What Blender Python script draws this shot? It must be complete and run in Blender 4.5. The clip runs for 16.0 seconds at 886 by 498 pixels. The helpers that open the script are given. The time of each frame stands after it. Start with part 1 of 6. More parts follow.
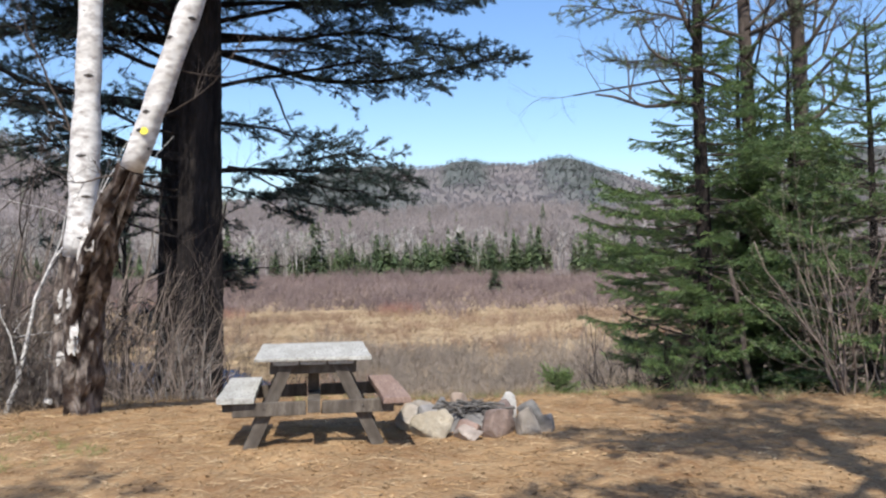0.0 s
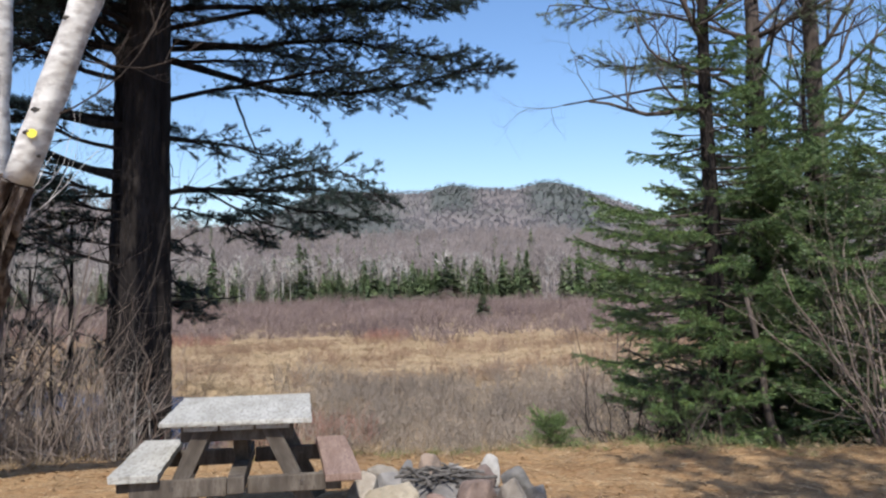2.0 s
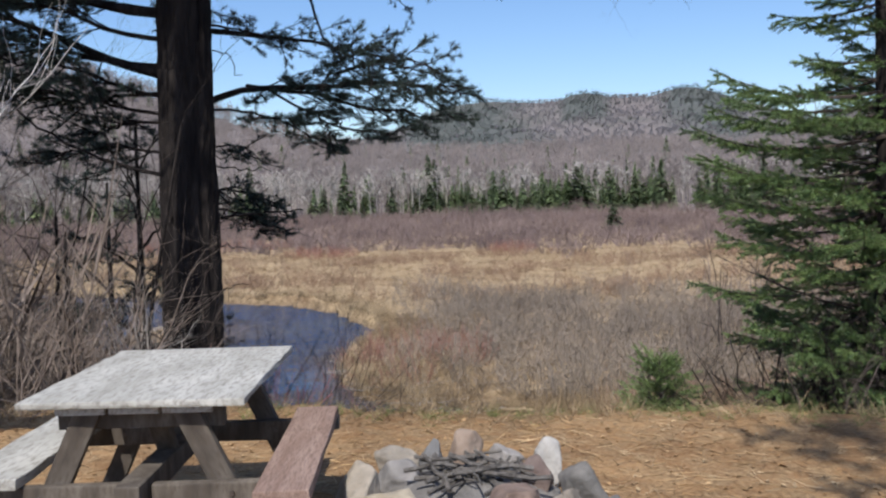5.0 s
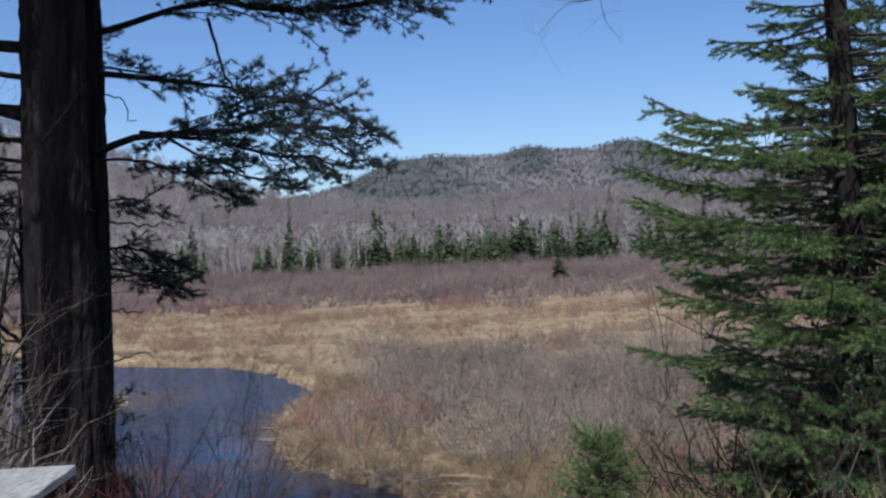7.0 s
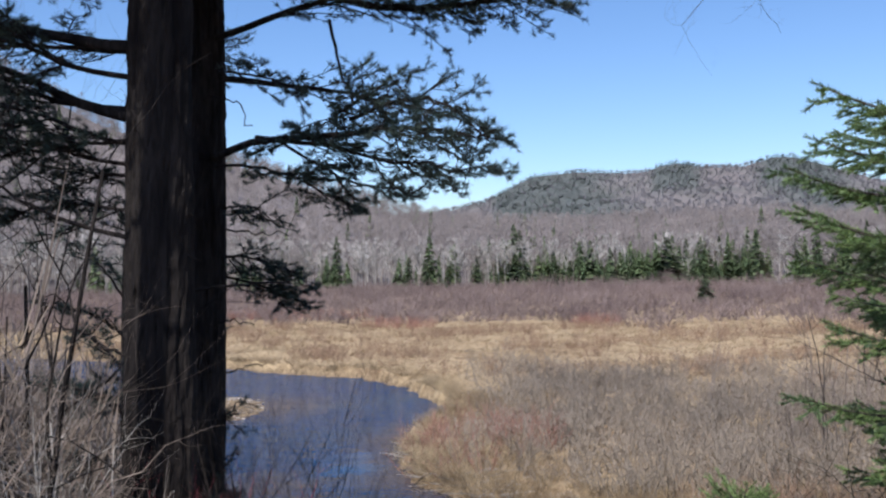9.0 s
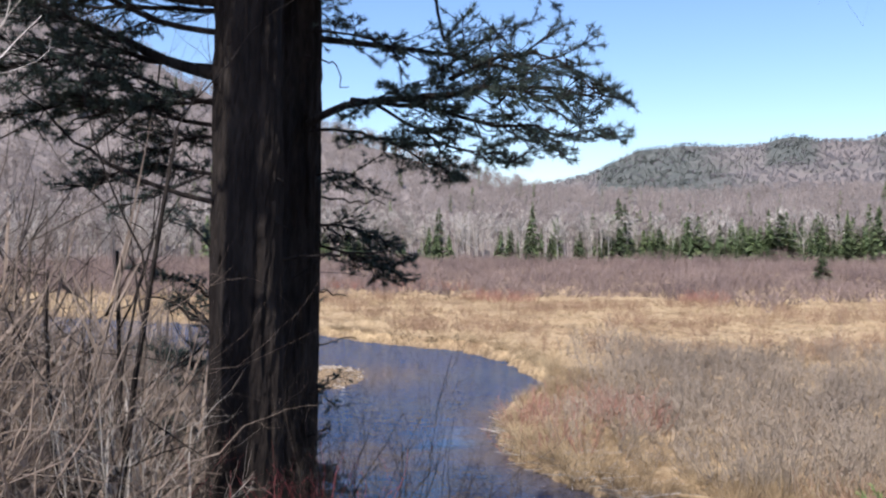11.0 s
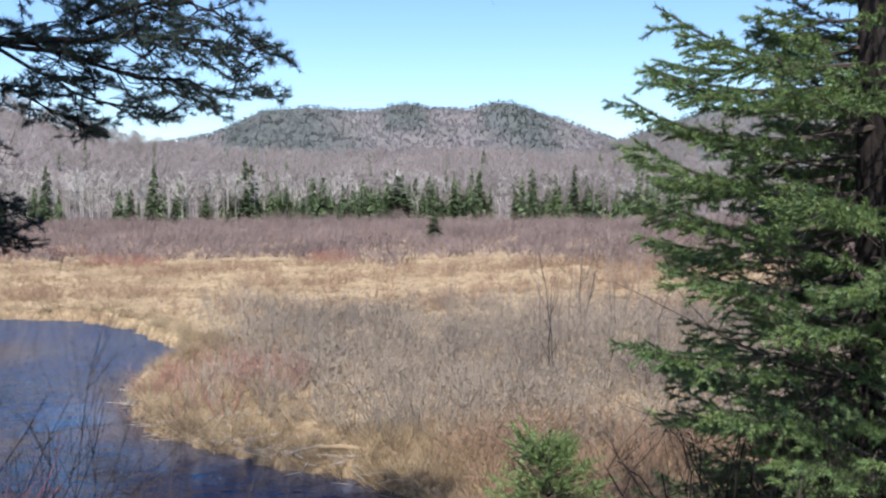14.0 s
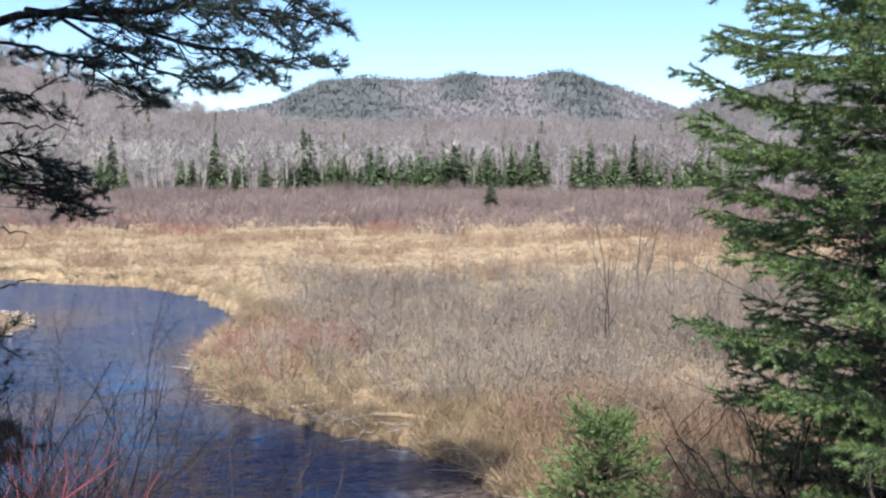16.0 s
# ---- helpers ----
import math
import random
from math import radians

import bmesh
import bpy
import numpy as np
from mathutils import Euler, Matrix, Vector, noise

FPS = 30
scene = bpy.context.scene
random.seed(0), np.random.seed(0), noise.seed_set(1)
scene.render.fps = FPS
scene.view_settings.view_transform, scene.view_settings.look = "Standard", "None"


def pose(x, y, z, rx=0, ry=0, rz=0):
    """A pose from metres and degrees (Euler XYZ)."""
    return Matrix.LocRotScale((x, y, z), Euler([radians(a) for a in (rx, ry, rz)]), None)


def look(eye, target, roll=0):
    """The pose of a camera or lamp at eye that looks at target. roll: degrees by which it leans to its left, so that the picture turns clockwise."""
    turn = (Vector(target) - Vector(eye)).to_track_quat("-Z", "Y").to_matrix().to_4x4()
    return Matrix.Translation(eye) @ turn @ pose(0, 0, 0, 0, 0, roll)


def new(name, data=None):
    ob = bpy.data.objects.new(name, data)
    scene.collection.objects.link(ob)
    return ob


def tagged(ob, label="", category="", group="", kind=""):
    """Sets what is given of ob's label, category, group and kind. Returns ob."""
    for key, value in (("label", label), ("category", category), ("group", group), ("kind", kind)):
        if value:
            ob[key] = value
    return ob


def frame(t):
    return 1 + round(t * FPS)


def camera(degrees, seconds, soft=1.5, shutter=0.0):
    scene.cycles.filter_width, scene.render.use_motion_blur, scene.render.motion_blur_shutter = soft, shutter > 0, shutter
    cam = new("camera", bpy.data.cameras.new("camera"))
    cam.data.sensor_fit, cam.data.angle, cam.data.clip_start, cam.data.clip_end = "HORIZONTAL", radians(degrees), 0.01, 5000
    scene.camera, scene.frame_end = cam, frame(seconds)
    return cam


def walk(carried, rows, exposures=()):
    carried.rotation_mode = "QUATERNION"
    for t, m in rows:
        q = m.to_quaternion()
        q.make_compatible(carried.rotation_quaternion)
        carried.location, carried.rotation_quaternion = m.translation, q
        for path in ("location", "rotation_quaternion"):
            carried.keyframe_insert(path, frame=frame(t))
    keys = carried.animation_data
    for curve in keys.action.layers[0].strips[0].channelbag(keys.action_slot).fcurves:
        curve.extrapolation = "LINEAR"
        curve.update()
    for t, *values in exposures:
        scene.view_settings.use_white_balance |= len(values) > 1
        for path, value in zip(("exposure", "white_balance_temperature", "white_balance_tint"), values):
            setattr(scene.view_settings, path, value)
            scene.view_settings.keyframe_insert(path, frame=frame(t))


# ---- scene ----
cam = camera(54.6, 16.0, soft=2.3)

PATH = [
    (0, (-0.012, 0.565, 1.399), (-0.011, 2.565, 1.419), -0.8),
    (0.5, (0.012, 0.849, 1.44), (0.111, 2.845, 1.517), 0.5),
    (1, (0.086, 1.214, 1.434), (0.209, 3.205, 1.568), 0.1),
    (1.5, (0.116, 1.491, 1.446), (0.194, 3.486, 1.574), -0.7),
    (2, (0.143, 1.86, 1.442), (0.172, 3.858, 1.519), -1.1),
    (2.5, (0.218, 2.201, 1.432), (0.196, 4.201, 1.446), -1.4),
    (3, (0.273, 2.511, 1.437), (0.179, 4.508, 1.392), -2.1),
    (3.5, (0.311, 2.845, 1.43), (0.163, 4.838, 1.358), -2.2),
    (4, (0.434, 3.198, 1.399), (0.228, 5.185, 1.299), -1.8),
    (4.2, (0.475, 3.299, 1.409), (0.247, 5.282, 1.283), -1.8),
    (6.3, (0.74, 4.424, 1.383), (0.443, 6.4, 1.319), -1.3),
    (6.5, (0.757, 4.527, 1.378), (0.512, 6.511, 1.344), -1.8),
    (7, (0.806, 4.818, 1.392), (0.651, 6.812, 1.391), -2.6),
    (7.5, (0.867, 5.06, 1.371), (0.687, 7.052, 1.358), -1.6),
    (8, (0.876, 5.306, 1.377), (0.618, 7.289, 1.356), -1.1),
    (8.5, (0.883, 5.489, 1.405), (0.545, 7.46, 1.405), -1.2),
    (9, (0.899, 5.683, 1.388), (0.424, 7.625, 1.433), -1.1),
    (9.5, (0.892, 5.866, 1.385), (0.263, 7.763, 1.458), -0.8),
    (9.7, (0.868, 5.928, 1.381), (0.19, 7.808, 1.461), -0.6),
    (11.8, (0.631, 6.425, 1.383), (-0.046, 8.305, 1.295), 0.4),
    (12, (0.603, 6.424, 1.371), (0.031, 8.338, 1.28), 0.1),
    (12.5, (0.514, 6.369, 1.386), (0.223, 8.346, 1.289), -0.5),
    (13, (0.454, 6.353, 1.386), (0.413, 8.35, 1.278), -0.6),
    (13.5, (0.466, 6.369, 1.385), (0.558, 8.363, 1.27), -0.2),
    (14, (0.435, 6.319, 1.384), (0.574, 8.312, 1.274), -0.2),
    (14.5, (0.489, 6.331, 1.381), (0.609, 8.325, 1.277), -0.4),
    (15, (0.491, 6.306, 1.382), (0.571, 8.301, 1.264), -0.4),
    (15.5, (0.489, 6.296, 1.387), (0.533, 8.29, 1.241), -0.2),
    (16, (0.433, 6.374, 1.389), (0.441, 8.366, 1.21), 0.0),
]
# the clip's camera darkens its picture as more sky and water come into view, then brightens again
EXPOSURES = [(0.0, 0.29, 6500, 10), (2.0, 0.14, 6500, 11), (4.2, 0.17, 6700, 11), (6.3, -0.43, 5900, 12), (7.0, -0.36, 5950, 12), (7.6, -0.01, 6200, 12), (9.7, 0.14, 6200, 12), (11.8, 0.57, 6790, 16), (13.0, 0.51, 6390, 13), (14.0, 0.49, 6290, 11), (15.0, 0.51, 6290, 10), (16.0, 0.64, 6290, 10)]
walk(cam, [(t, look(eye, target, roll)) for t, eye, target, roll in PATH], EXPOSURES)

# ---- world, sun ----
SUN_UP, SUN_TURN = 53.0, 183.0
world = bpy.data.worlds.new("sky")
scene.world = world
world.use_nodes = True
wn = world.node_tree.nodes
sky = wn.new("ShaderNodeTexSky")
sky.sky_type, sky.sun_disc = "NISHITA", False
sky.sun_elevation, sky.sun_rotation = radians(SUN_UP), radians(SUN_TURN)
sky.air_density, sky.dust_density, sky.ozone_density, sky.altitude = 1.0, 1.3, 3.0, 300
wn["Background"].inputs[1].default_value = 0.17
deep = wn.new("ShaderNodeHueSaturation")
deep.inputs["Hue"].default_value, deep.inputs["Saturation"].default_value = 0.504, 1.14
world.node_tree.links.new(sky.outputs[0], deep.inputs["Color"])
world.node_tree.links.new(deep.outputs[0], wn["Background"].inputs[0])
sun = new("sun", bpy.data.lights.new("sun", "SUN"))
sun.data.energy, sun.data.angle, sun.data.color = 5.0, radians(0.5), (1.0, 0.95, 0.87)
ray = Vector((-math.sin(radians(SUN_TURN)) * math.cos(radians(SUN_UP)), -math.cos(radians(SUN_TURN)) * math.cos(radians(SUN_UP)), -math.sin(radians(SUN_UP))))
sun.matrix_world = look((0, 0, 40), Vector((0, 0, 40)) + ray)

# ---- materials ----


def material(name, c1, c2, scale=4.0, rough=0.85, bump=0.3, fine=40.0, c3=None, island=0.0, stretch=(1, 1, 1), spec=0.3, objrand=0.0, dist=0.02, trans=0.0):
    """A two-scale noise material: c1 to c2 by a broad noise, c3 in fine specks, with grain in the relief."""
    m = bpy.data.materials.new(name)
    m.use_nodes = True
    n, l = m.node_tree.nodes, m.node_tree.links
    b = n["Principled BSDF"]
    co = n.new("ShaderNodeTexCoord")
    mp = n.new("ShaderNodeMapping")
    mp.inputs["Scale"].default_value = stretch
    l.new(co.outputs["Object"], mp.inputs[0])
    big, small = n.new("ShaderNodeTexNoise"), n.new("ShaderNodeTexNoise")
    for node, s, d in ((big, scale, 4), (small, fine, 5)):
        node.inputs["Scale"].default_value, node.inputs["Detail"].default_value = s, d
        l.new(mp.outputs[0], node.inputs["Vector"])
    ramp = n.new("ShaderNodeValToRGB")
    ramp.color_ramp.elements[0].position, ramp.color_ramp.elements[1].position = 0.33, 0.67
    ramp.color_ramp.elements[0].color, ramp.color_ramp.elements[1].color = (*c1, 1), (*c2, 1)
    l.new(big.outputs[0], ramp.inputs[0])
    out = ramp.outputs[0]
    sm = n.new("ShaderNodeValToRGB")
    sm.color_ramp.elements[0].position, sm.color_ramp.elements[1].position = 0.45, 0.72
    l.new(small.outputs[0], sm.inputs[0])
    mix = n.new("ShaderNodeMix")
    mix.data_type = "RGBA"
    l.new(sm.outputs[0], mix.inputs[0])
    l.new(out, mix.inputs[6])
    mix.inputs[7].default_value = (*(c3 or tuple(0.5 * (p + q) for p, q in zip(c1, c2))), 1)
    out = mix.outputs[2]
    for amount, kind, socket in ((island, "ShaderNodeNewGeometry", "Random Per Island"), (objrand, "ShaderNodeObjectInfo", "Random")):
        if amount:
            g = n.new(kind)
            hv = n.new("ShaderNodeHueSaturation")
            mr = n.new("ShaderNodeMapRange")
            mr.inputs[3].default_value, mr.inputs[4].default_value = 1 - amount, 1 + amount
            l.new(g.outputs[socket], mr.inputs[0])
            l.new(mr.outputs[0], hv.inputs["Value"])
            l.new(out, hv.inputs["Color"])
            out = hv.outputs[0]
    l.new(out, b.inputs["Base Color"])
    b.inputs["Roughness"].default_value = rough
    b.inputs["Specular IOR Level"].default_value = spec
    if bump:
        bp = n.new("ShaderNodeBump")
        bp.inputs["Strength"].default_value, bp.inputs["Distance"].default_value = bump, dist
        l.new(small.outputs[0], bp.inputs["Height"])
        l.new(bp.outputs[0], b.inputs["Normal"])
    if trans:
        t = n.new("ShaderNodeBsdfTranslucent")
        l.new(out, t.inputs[0])
        ms = n.new("ShaderNodeMixShader")
        ms.inputs[0].default_value = trans
        l.new(b.outputs[0], ms.inputs[1])
        l.new(t.outputs[0], ms.inputs[2])
        l.new(ms.outputs[0], n["Material Output"].inputs[0])
    return m


def ground_material():
    """One sheet, four soils: needle duff on the bluff, bank earth, marsh straw, wooded hill floor; weights lie in the mesh."""
    m = bpy.data.materials.new("ground_soils")
    m.use_nodes = True
    n, l = m.node_tree.nodes, m.node_tree.links
    b = n["Principled BSDF"]
    pos = n.new("ShaderNodeNewGeometry")

    def noise_at(scale, detail=5):
        t = n.new("ShaderNodeTexNoise")
        t.inputs["Scale"].default_value, t.inputs["Detail"].default_value, t.inputs["Roughness"].default_value = scale, detail, 0.6
        l.new(pos.outputs["Position"], t.inputs["Vector"])
        return t.outputs[0]

    def two(a, c, fac, lo=0.38, hi=0.62):
        r = n.new("ShaderNodeValToRGB")
        r.color_ramp.elements[0].position, r.color_ramp.elements[1].position = lo, hi
        r.color_ramp.elements[0].color, r.color_ramp.elements[1].color = (*a, 1), (*c, 1)
        l.new(fac, r.inputs[0])
        return r.outputs[0]

    def blend(a, c, fac):
        x = n.new("ShaderNodeMix")
        x.data_type = "RGBA"
        l.new(fac, x.inputs[0])
        l.new(a, x.inputs[6])
        l.new(c, x.inputs[7])
        return x.outputs[2]

    def weight(name):
        a = n.new("ShaderNodeAttribute")
        a.attribute_name = name
        return a.outputs["Fac"]

    duff = blend(two((0.19, 0.098, 0.045), (0.4, 0.25, 0.125), noise_at(1.3)), two((0.11, 0.066, 0.036), (0.42, 0.31, 0.18), noise_at(38), 0.3, 0.7), two((0.25, 0.25, 0.25), (0.8, 0.8, 0.8), noise_at(9)))
    earth = two((0.10, 0.07, 0.045), (0.27, 0.2, 0.125), noise_at(3.5))
    straw = blend(two((0.19, 0.115, 0.065), (0.42, 0.31, 0.18), noise_at(0.16)), two((0.11, 0.075, 0.045), (0.5, 0.39, 0.24), noise_at(2.6), 0.33, 0.6), two((0.3, 0.3, 0.3), (0.7, 0.7, 0.7), noise_at(0.6)))
    hill = blend(two((0.16, 0.14, 0.135), (0.235, 0.206, 0.197), noise_at(0.02)), two((0.125, 0.11, 0.107), (0.25, 0.22, 0.21), noise_at(0.22)), two((0.4, 0.4, 0.4), (0.6, 0.6, 0.6), noise_at(0.05)))
    # floor of the ridge firs, with bluish distance haze in its colour
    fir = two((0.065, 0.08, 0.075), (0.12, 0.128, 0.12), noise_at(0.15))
    c = blend(duff, earth, weight("soil_earth"))
    c = blend(c, straw, weight("soil_straw"))
    c = blend(c, hill, weight("soil_hill"))
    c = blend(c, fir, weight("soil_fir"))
    l.new(c, b.inputs["Base Color"])
    b.inputs["Roughness"].default_value = 0.95
    b.inputs["Specular IOR Level"].default_value = 0.15
    bp = n.new("ShaderNodeBump")
    bp.inputs["Strength"].default_value, bp.inputs["Distance"].default_value = 0.6, 0.03
    l.new(noise_at(30), bp.inputs["Height"])
    l.new(bp.outputs[0], b.inputs["Normal"])
    return m


def water_material():
    """River water over a shoaling bed: sky reflection painted as blue base colour, brown silt, two sizes of ripple."""
    m = bpy.data.materials.new("river_water")
    m.use_nodes = True
    n, l = m.node_tree.nodes, m.node_tree.links
    b = n["Principled BSDF"]
    co = n.new("ShaderNodeTexCoord")
    mp = n.new("ShaderNodeMapping")
    mp.inputs["Scale"].default_value, mp.inputs["Rotation"].default_value = (0.75, 1.25, 1), (0, 0, radians(-35))
    l.new(co.outputs["Object"], mp.inputs[0])
    bed, wide, fine = (n.new("ShaderNodeTexNoise") for _ in range(3))
    for node, s, d in ((bed, 0.13, 4), (wide, 1.3, 2), (fine, 6.5, 3)):
        node.inputs["Scale"].default_value, node.inputs["Detail"].default_value = s, d
        l.new(mp.outputs[0], node.inputs["Vector"])
    # two blues in place of the high sky mirrored by the ripples
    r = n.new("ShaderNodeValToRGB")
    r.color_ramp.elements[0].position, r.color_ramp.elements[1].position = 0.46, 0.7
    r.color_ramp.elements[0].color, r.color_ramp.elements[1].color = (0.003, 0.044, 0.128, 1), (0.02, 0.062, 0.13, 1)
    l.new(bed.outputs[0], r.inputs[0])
    shoal, silt = n.new("ShaderNodeAttribute"), n.new("ShaderNodeMix")
    shoal.attribute_name, silt.data_type = "shoal", "RGBA"
    silt.inputs[7].default_value = (0.12, 0.086, 0.068, 1)
    l.new(shoal.outputs["Fac"], silt.inputs[0])
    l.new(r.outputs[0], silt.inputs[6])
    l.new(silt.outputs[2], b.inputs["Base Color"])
    b.inputs["Roughness"].default_value = 0.08
    b.inputs["IOR"].default_value = 1.33
    b.inputs["Specular IOR Level"].default_value = 0.42
    big, little = n.new("ShaderNodeBump"), n.new("ShaderNodeBump")
    big.inputs["Strength"].default_value, big.inputs["Distance"].default_value = 1.0, 0.5
    little.inputs["Strength"].default_value, little.inputs["Distance"].default_value = 1.0, 0.3
    still, ease = n.new("ShaderNodeAttribute"), n.new("ShaderNodeMapRange")
    still.attribute_name = "calm"
    ease.inputs["To Min"].default_value, ease.inputs["To Max"].default_value = 1.0, 0.12
    l.new(still.outputs["Fac"], ease.inputs["Value"])
    l.new(ease.outputs[0], big.inputs["Strength"])
    l.new(ease.outputs[0], little.inputs["Strength"])
    l.new(wide.outputs[0], big.inputs["Height"])
    l.new(fine.outputs[0], little.inputs["Height"])
    l.new(big.outputs[0], little.inputs["Normal"])
    l.new(little.outputs[0], b.inputs["Normal"])
    return m


SOILS, WATER = ground_material(), water_material()
PINE_BARK = material("pine_bark", (0.013, 0.011, 0.011), (0.04, 0.034, 0.031), 3.0, 0.95, 1.0, 9.0, (0.016, 0.014, 0.014), stretch=(2.2, 2.2, 0.5), spec=0.1, dist=0.06)
BARK = material("brown_bark", (0.06, 0.048, 0.042), (0.13, 0.108, 0.094), 6.0, 0.95, 0.6, 30.0, (0.06, 0.05, 0.043), stretch=(1, 1, 0.35), spec=0.15)
BIRCH = material("birch_bark", (0.5, 0.48, 0.45), (0.78, 0.77, 0.74), 4.0, 0.7, 0.5, 11.0, (0.3, 0.27, 0.25), stretch=(0.9, 0.9, 1.8), spec=0.3)
BIRCH_ROT = material("peeling_birch_bark", (0.018, 0.014, 0.013), (0.1, 0.075, 0.064), 5.0, 0.9, 1.0, 7.0, (0.38, 0.33, 0.29), spec=0.15, dist=0.05, stretch=(1.5, 1.5, 0.8))
BLAZE = material("yellow_paint", (0.75, 0.62, 0.05), (0.8, 0.68, 0.1), 8, 0.7, 0.1)
PINE_NEEDLE = material("pine_needles", (0.02, 0.036, 0.034), (0.05, 0.075, 0.058), 1.2, 0.5, 0, 9.0, island=0.4, trans=0.1, spec=0.3)
SPRUCE_NEEDLE = material("spruce_needles", (0.08, 0.14, 0.058), (0.22, 0.31, 0.105), 2.6, 0.4, 0, 9.0, (0.09, 0.16, 0.07), island=0.4, trans=0.13)
PALE_NEEDLE = material("pale_pine_needles", (0.13, 0.17, 0.1), (0.22, 0.27, 0.16), 2.0, 0.5, 0, 9.0, island=0.3, trans=0.2)
YOUNG_NEEDLE = material("young_spruce_needles", (0.15, 0.23, 0.08), (0.24, 0.33, 0.13), 3.0, 0.5, 0, 8.0, island=0.3, trans=0.2)
DEAD_TWIG = material("grey_twigs", (0.13, 0.102, 0.086), (0.28, 0.228, 0.19), 0.8, 0.9, 0, 6.0, island=0.4)
RED_TWIG = material("red_osier_twigs", (0.2, 0.042, 0.05), (0.31, 0.085, 0.09), 0.8, 0.7, 0, 6.0, island=0.35)
MARSH_TWIG = material("marsh_shrub_twigs", (0.165, 0.138, 0.115), (0.32, 0.265, 0.205), 0.12, 0.9, 0, 0.8, island=0.35)
PURPLE_TWIG = material("purple_shrub_twigs", (0.125, 0.093, 0.09), (0.255, 0.195, 0.175), 0.11, 0.9, 0, 0.6, island=0.4)
RUSSET_TWIG = material("russet_shrub_twigs", (0.25, 0.105, 0.085), (0.33, 0.18, 0.14), 0.05, 0.9, 0, 0.3, island=0.3)
STRAW = material("dry_marsh_grass", (0.25, 0.175, 0.1), (0.46, 0.36, 0.225), 0.12, 0.85, 0, 1.5, (0.17, 0.12, 0.075), island=0.4, trans=0.15)
FRESH = material("fresh_grass", (0.12, 0.17, 0.05), (0.24, 0.26, 0.1), 0.6, 0.8, 0, 3.0, island=0.3, trans=0.15)
LITTER = material("fallen_leaves", (0.22, 0.13, 0.062), (0.4, 0.27, 0.14), 0.9, 0.85, 0, 4.0, (0.48, 0.37, 0.23), island=0.4)
FAR_FIR = material("far_conifers", (0.07, 0.105, 0.052), (0.15, 0.195, 0.09), 0.05, 0.8, 0, 0.5, island=0.4, objrand=0.42)
# both ridge woods: aerial haze mixed into the base colours, greyer and bluer
HAZY_FIR = material("hazy_ridge_conifers", (0.075, 0.09, 0.082), (0.115, 0.13, 0.115), 0.02, 0.8, 0, 0.2, island=0.25)
HAZY_BARE = material("hazy_ridge_bare_trees", (0.178, 0.168, 0.176), (0.228, 0.216, 0.226), 0.01, 0.9, 0, 0.1, island=0.12)
FAR_BARE = material("far_bare_trees", (0.185, 0.158, 0.148), (0.285, 0.248, 0.232), 0.03, 0.9, 0, 0.2, island=0.35)
PALE_BARE = material("pale_bare_trees", (0.3, 0.275, 0.25), (0.46, 0.43, 0.395), 0.05, 0.9, 0, 0.4, island=0.35)
BROWN_TWIG = material("brown_scrub_twigs", (0.2, 0.125, 0.085), (0.33, 0.225, 0.15), 0.1, 0.9, 0, 0.7, island=0.3)
GREY_WOOD = material("weathered_wood", (0.33, 0.325, 0.295), (0.47, 0.465, 0.435), 2.2, 0.85, 0.6, 16.0, (0.23, 0.22, 0.195), stretch=(4, 1.0, 4), dist=0.006)
BROWN_WOOD = material("brown_stained_wood", (0.22, 0.145, 0.115), (0.32, 0.23, 0.19), 5.0, 0.8, 0.4, 28.0, (0.15, 0.1, 0.08), stretch=(6, 0.7, 3), dist=0.006)
FRAME_WOOD = material("old_frame_wood", (0.055, 0.045, 0.037), (0.15, 0.13, 0.108), 5.0, 0.85, 0.45, 26.0, (0.08, 0.065, 0.052), stretch=(3, 3, 1), dist=0.006)
CHAR = material("charred_wood", (0.03, 0.027, 0.025), (0.16, 0.145, 0.13), 9.0, 0.9, 0.6, 40.0, (0.16, 0.15, 0.14))
ASH = material("ash", (0.09, 0.085, 0.08), (0.24, 0.23, 0.22), 9.0, 0.95, 0.6, 60.0)
STEEL = material("dull_steel", (0.12, 0.1, 0.09), (0.2, 0.18, 0.16), 30, 0.5, 0.1)
STEEL.node_tree.nodes["Principled BSDF"].inputs["Metallic"].default_value = 0.8

# ---- mesh helpers ----
Z = np.array([0.0, 0.0, 1.0])


def unit(v):
    v = np.asarray(v, float)
    return v / np.maximum(np.linalg.norm(v, axis=-1, keepdims=True), 1e-9)


class Bag:
    """Gathers triangles of one mesh, with a material slot for each."""

    def __init__(self):
        self.v, self.f, self.m, self.n = [], [], [], 0

    def add(self, v, f, slot=0):
        v, f = np.asarray(v, np.float32).reshape(-1, 3), np.asarray(f, np.int32).reshape(-1, 3)
        self.v.append(v)
        self.f.append(f + self.n)
        self.m.append(np.full(len(f), slot, np.int32))
        self.n += len(v)
        return self

    def arrays(self):
        return np.concatenate(self.v), np.concatenate(self.f), np.concatenate(self.m)

    def mesh(self, name, *mats, smooth=False):
        v, f, s = self.arrays()
        me = bpy.data.meshes.new(name)
        me.vertices.add(len(v))
        me.vertices.foreach_set("co", v.ravel())
        me.loops.add(3 * len(f))
        me.loops.foreach_set("vertex_index", f.ravel())
        me.polygons.add(len(f))
        me.polygons.foreach_set("loop_start", np.arange(0, 3 * len(f), 3, dtype=np.int32))
        me.polygons.foreach_set("loop_total", np.full(len(f), 3, np.int32))
        me.polygons.foreach_set("material_index", s)
        me.polygons.foreach_set("use_smooth", np.full(len(f), smooth))
        for m in mats:
            me.materials.append(m)
        me.update()
        me.validate()
        return me


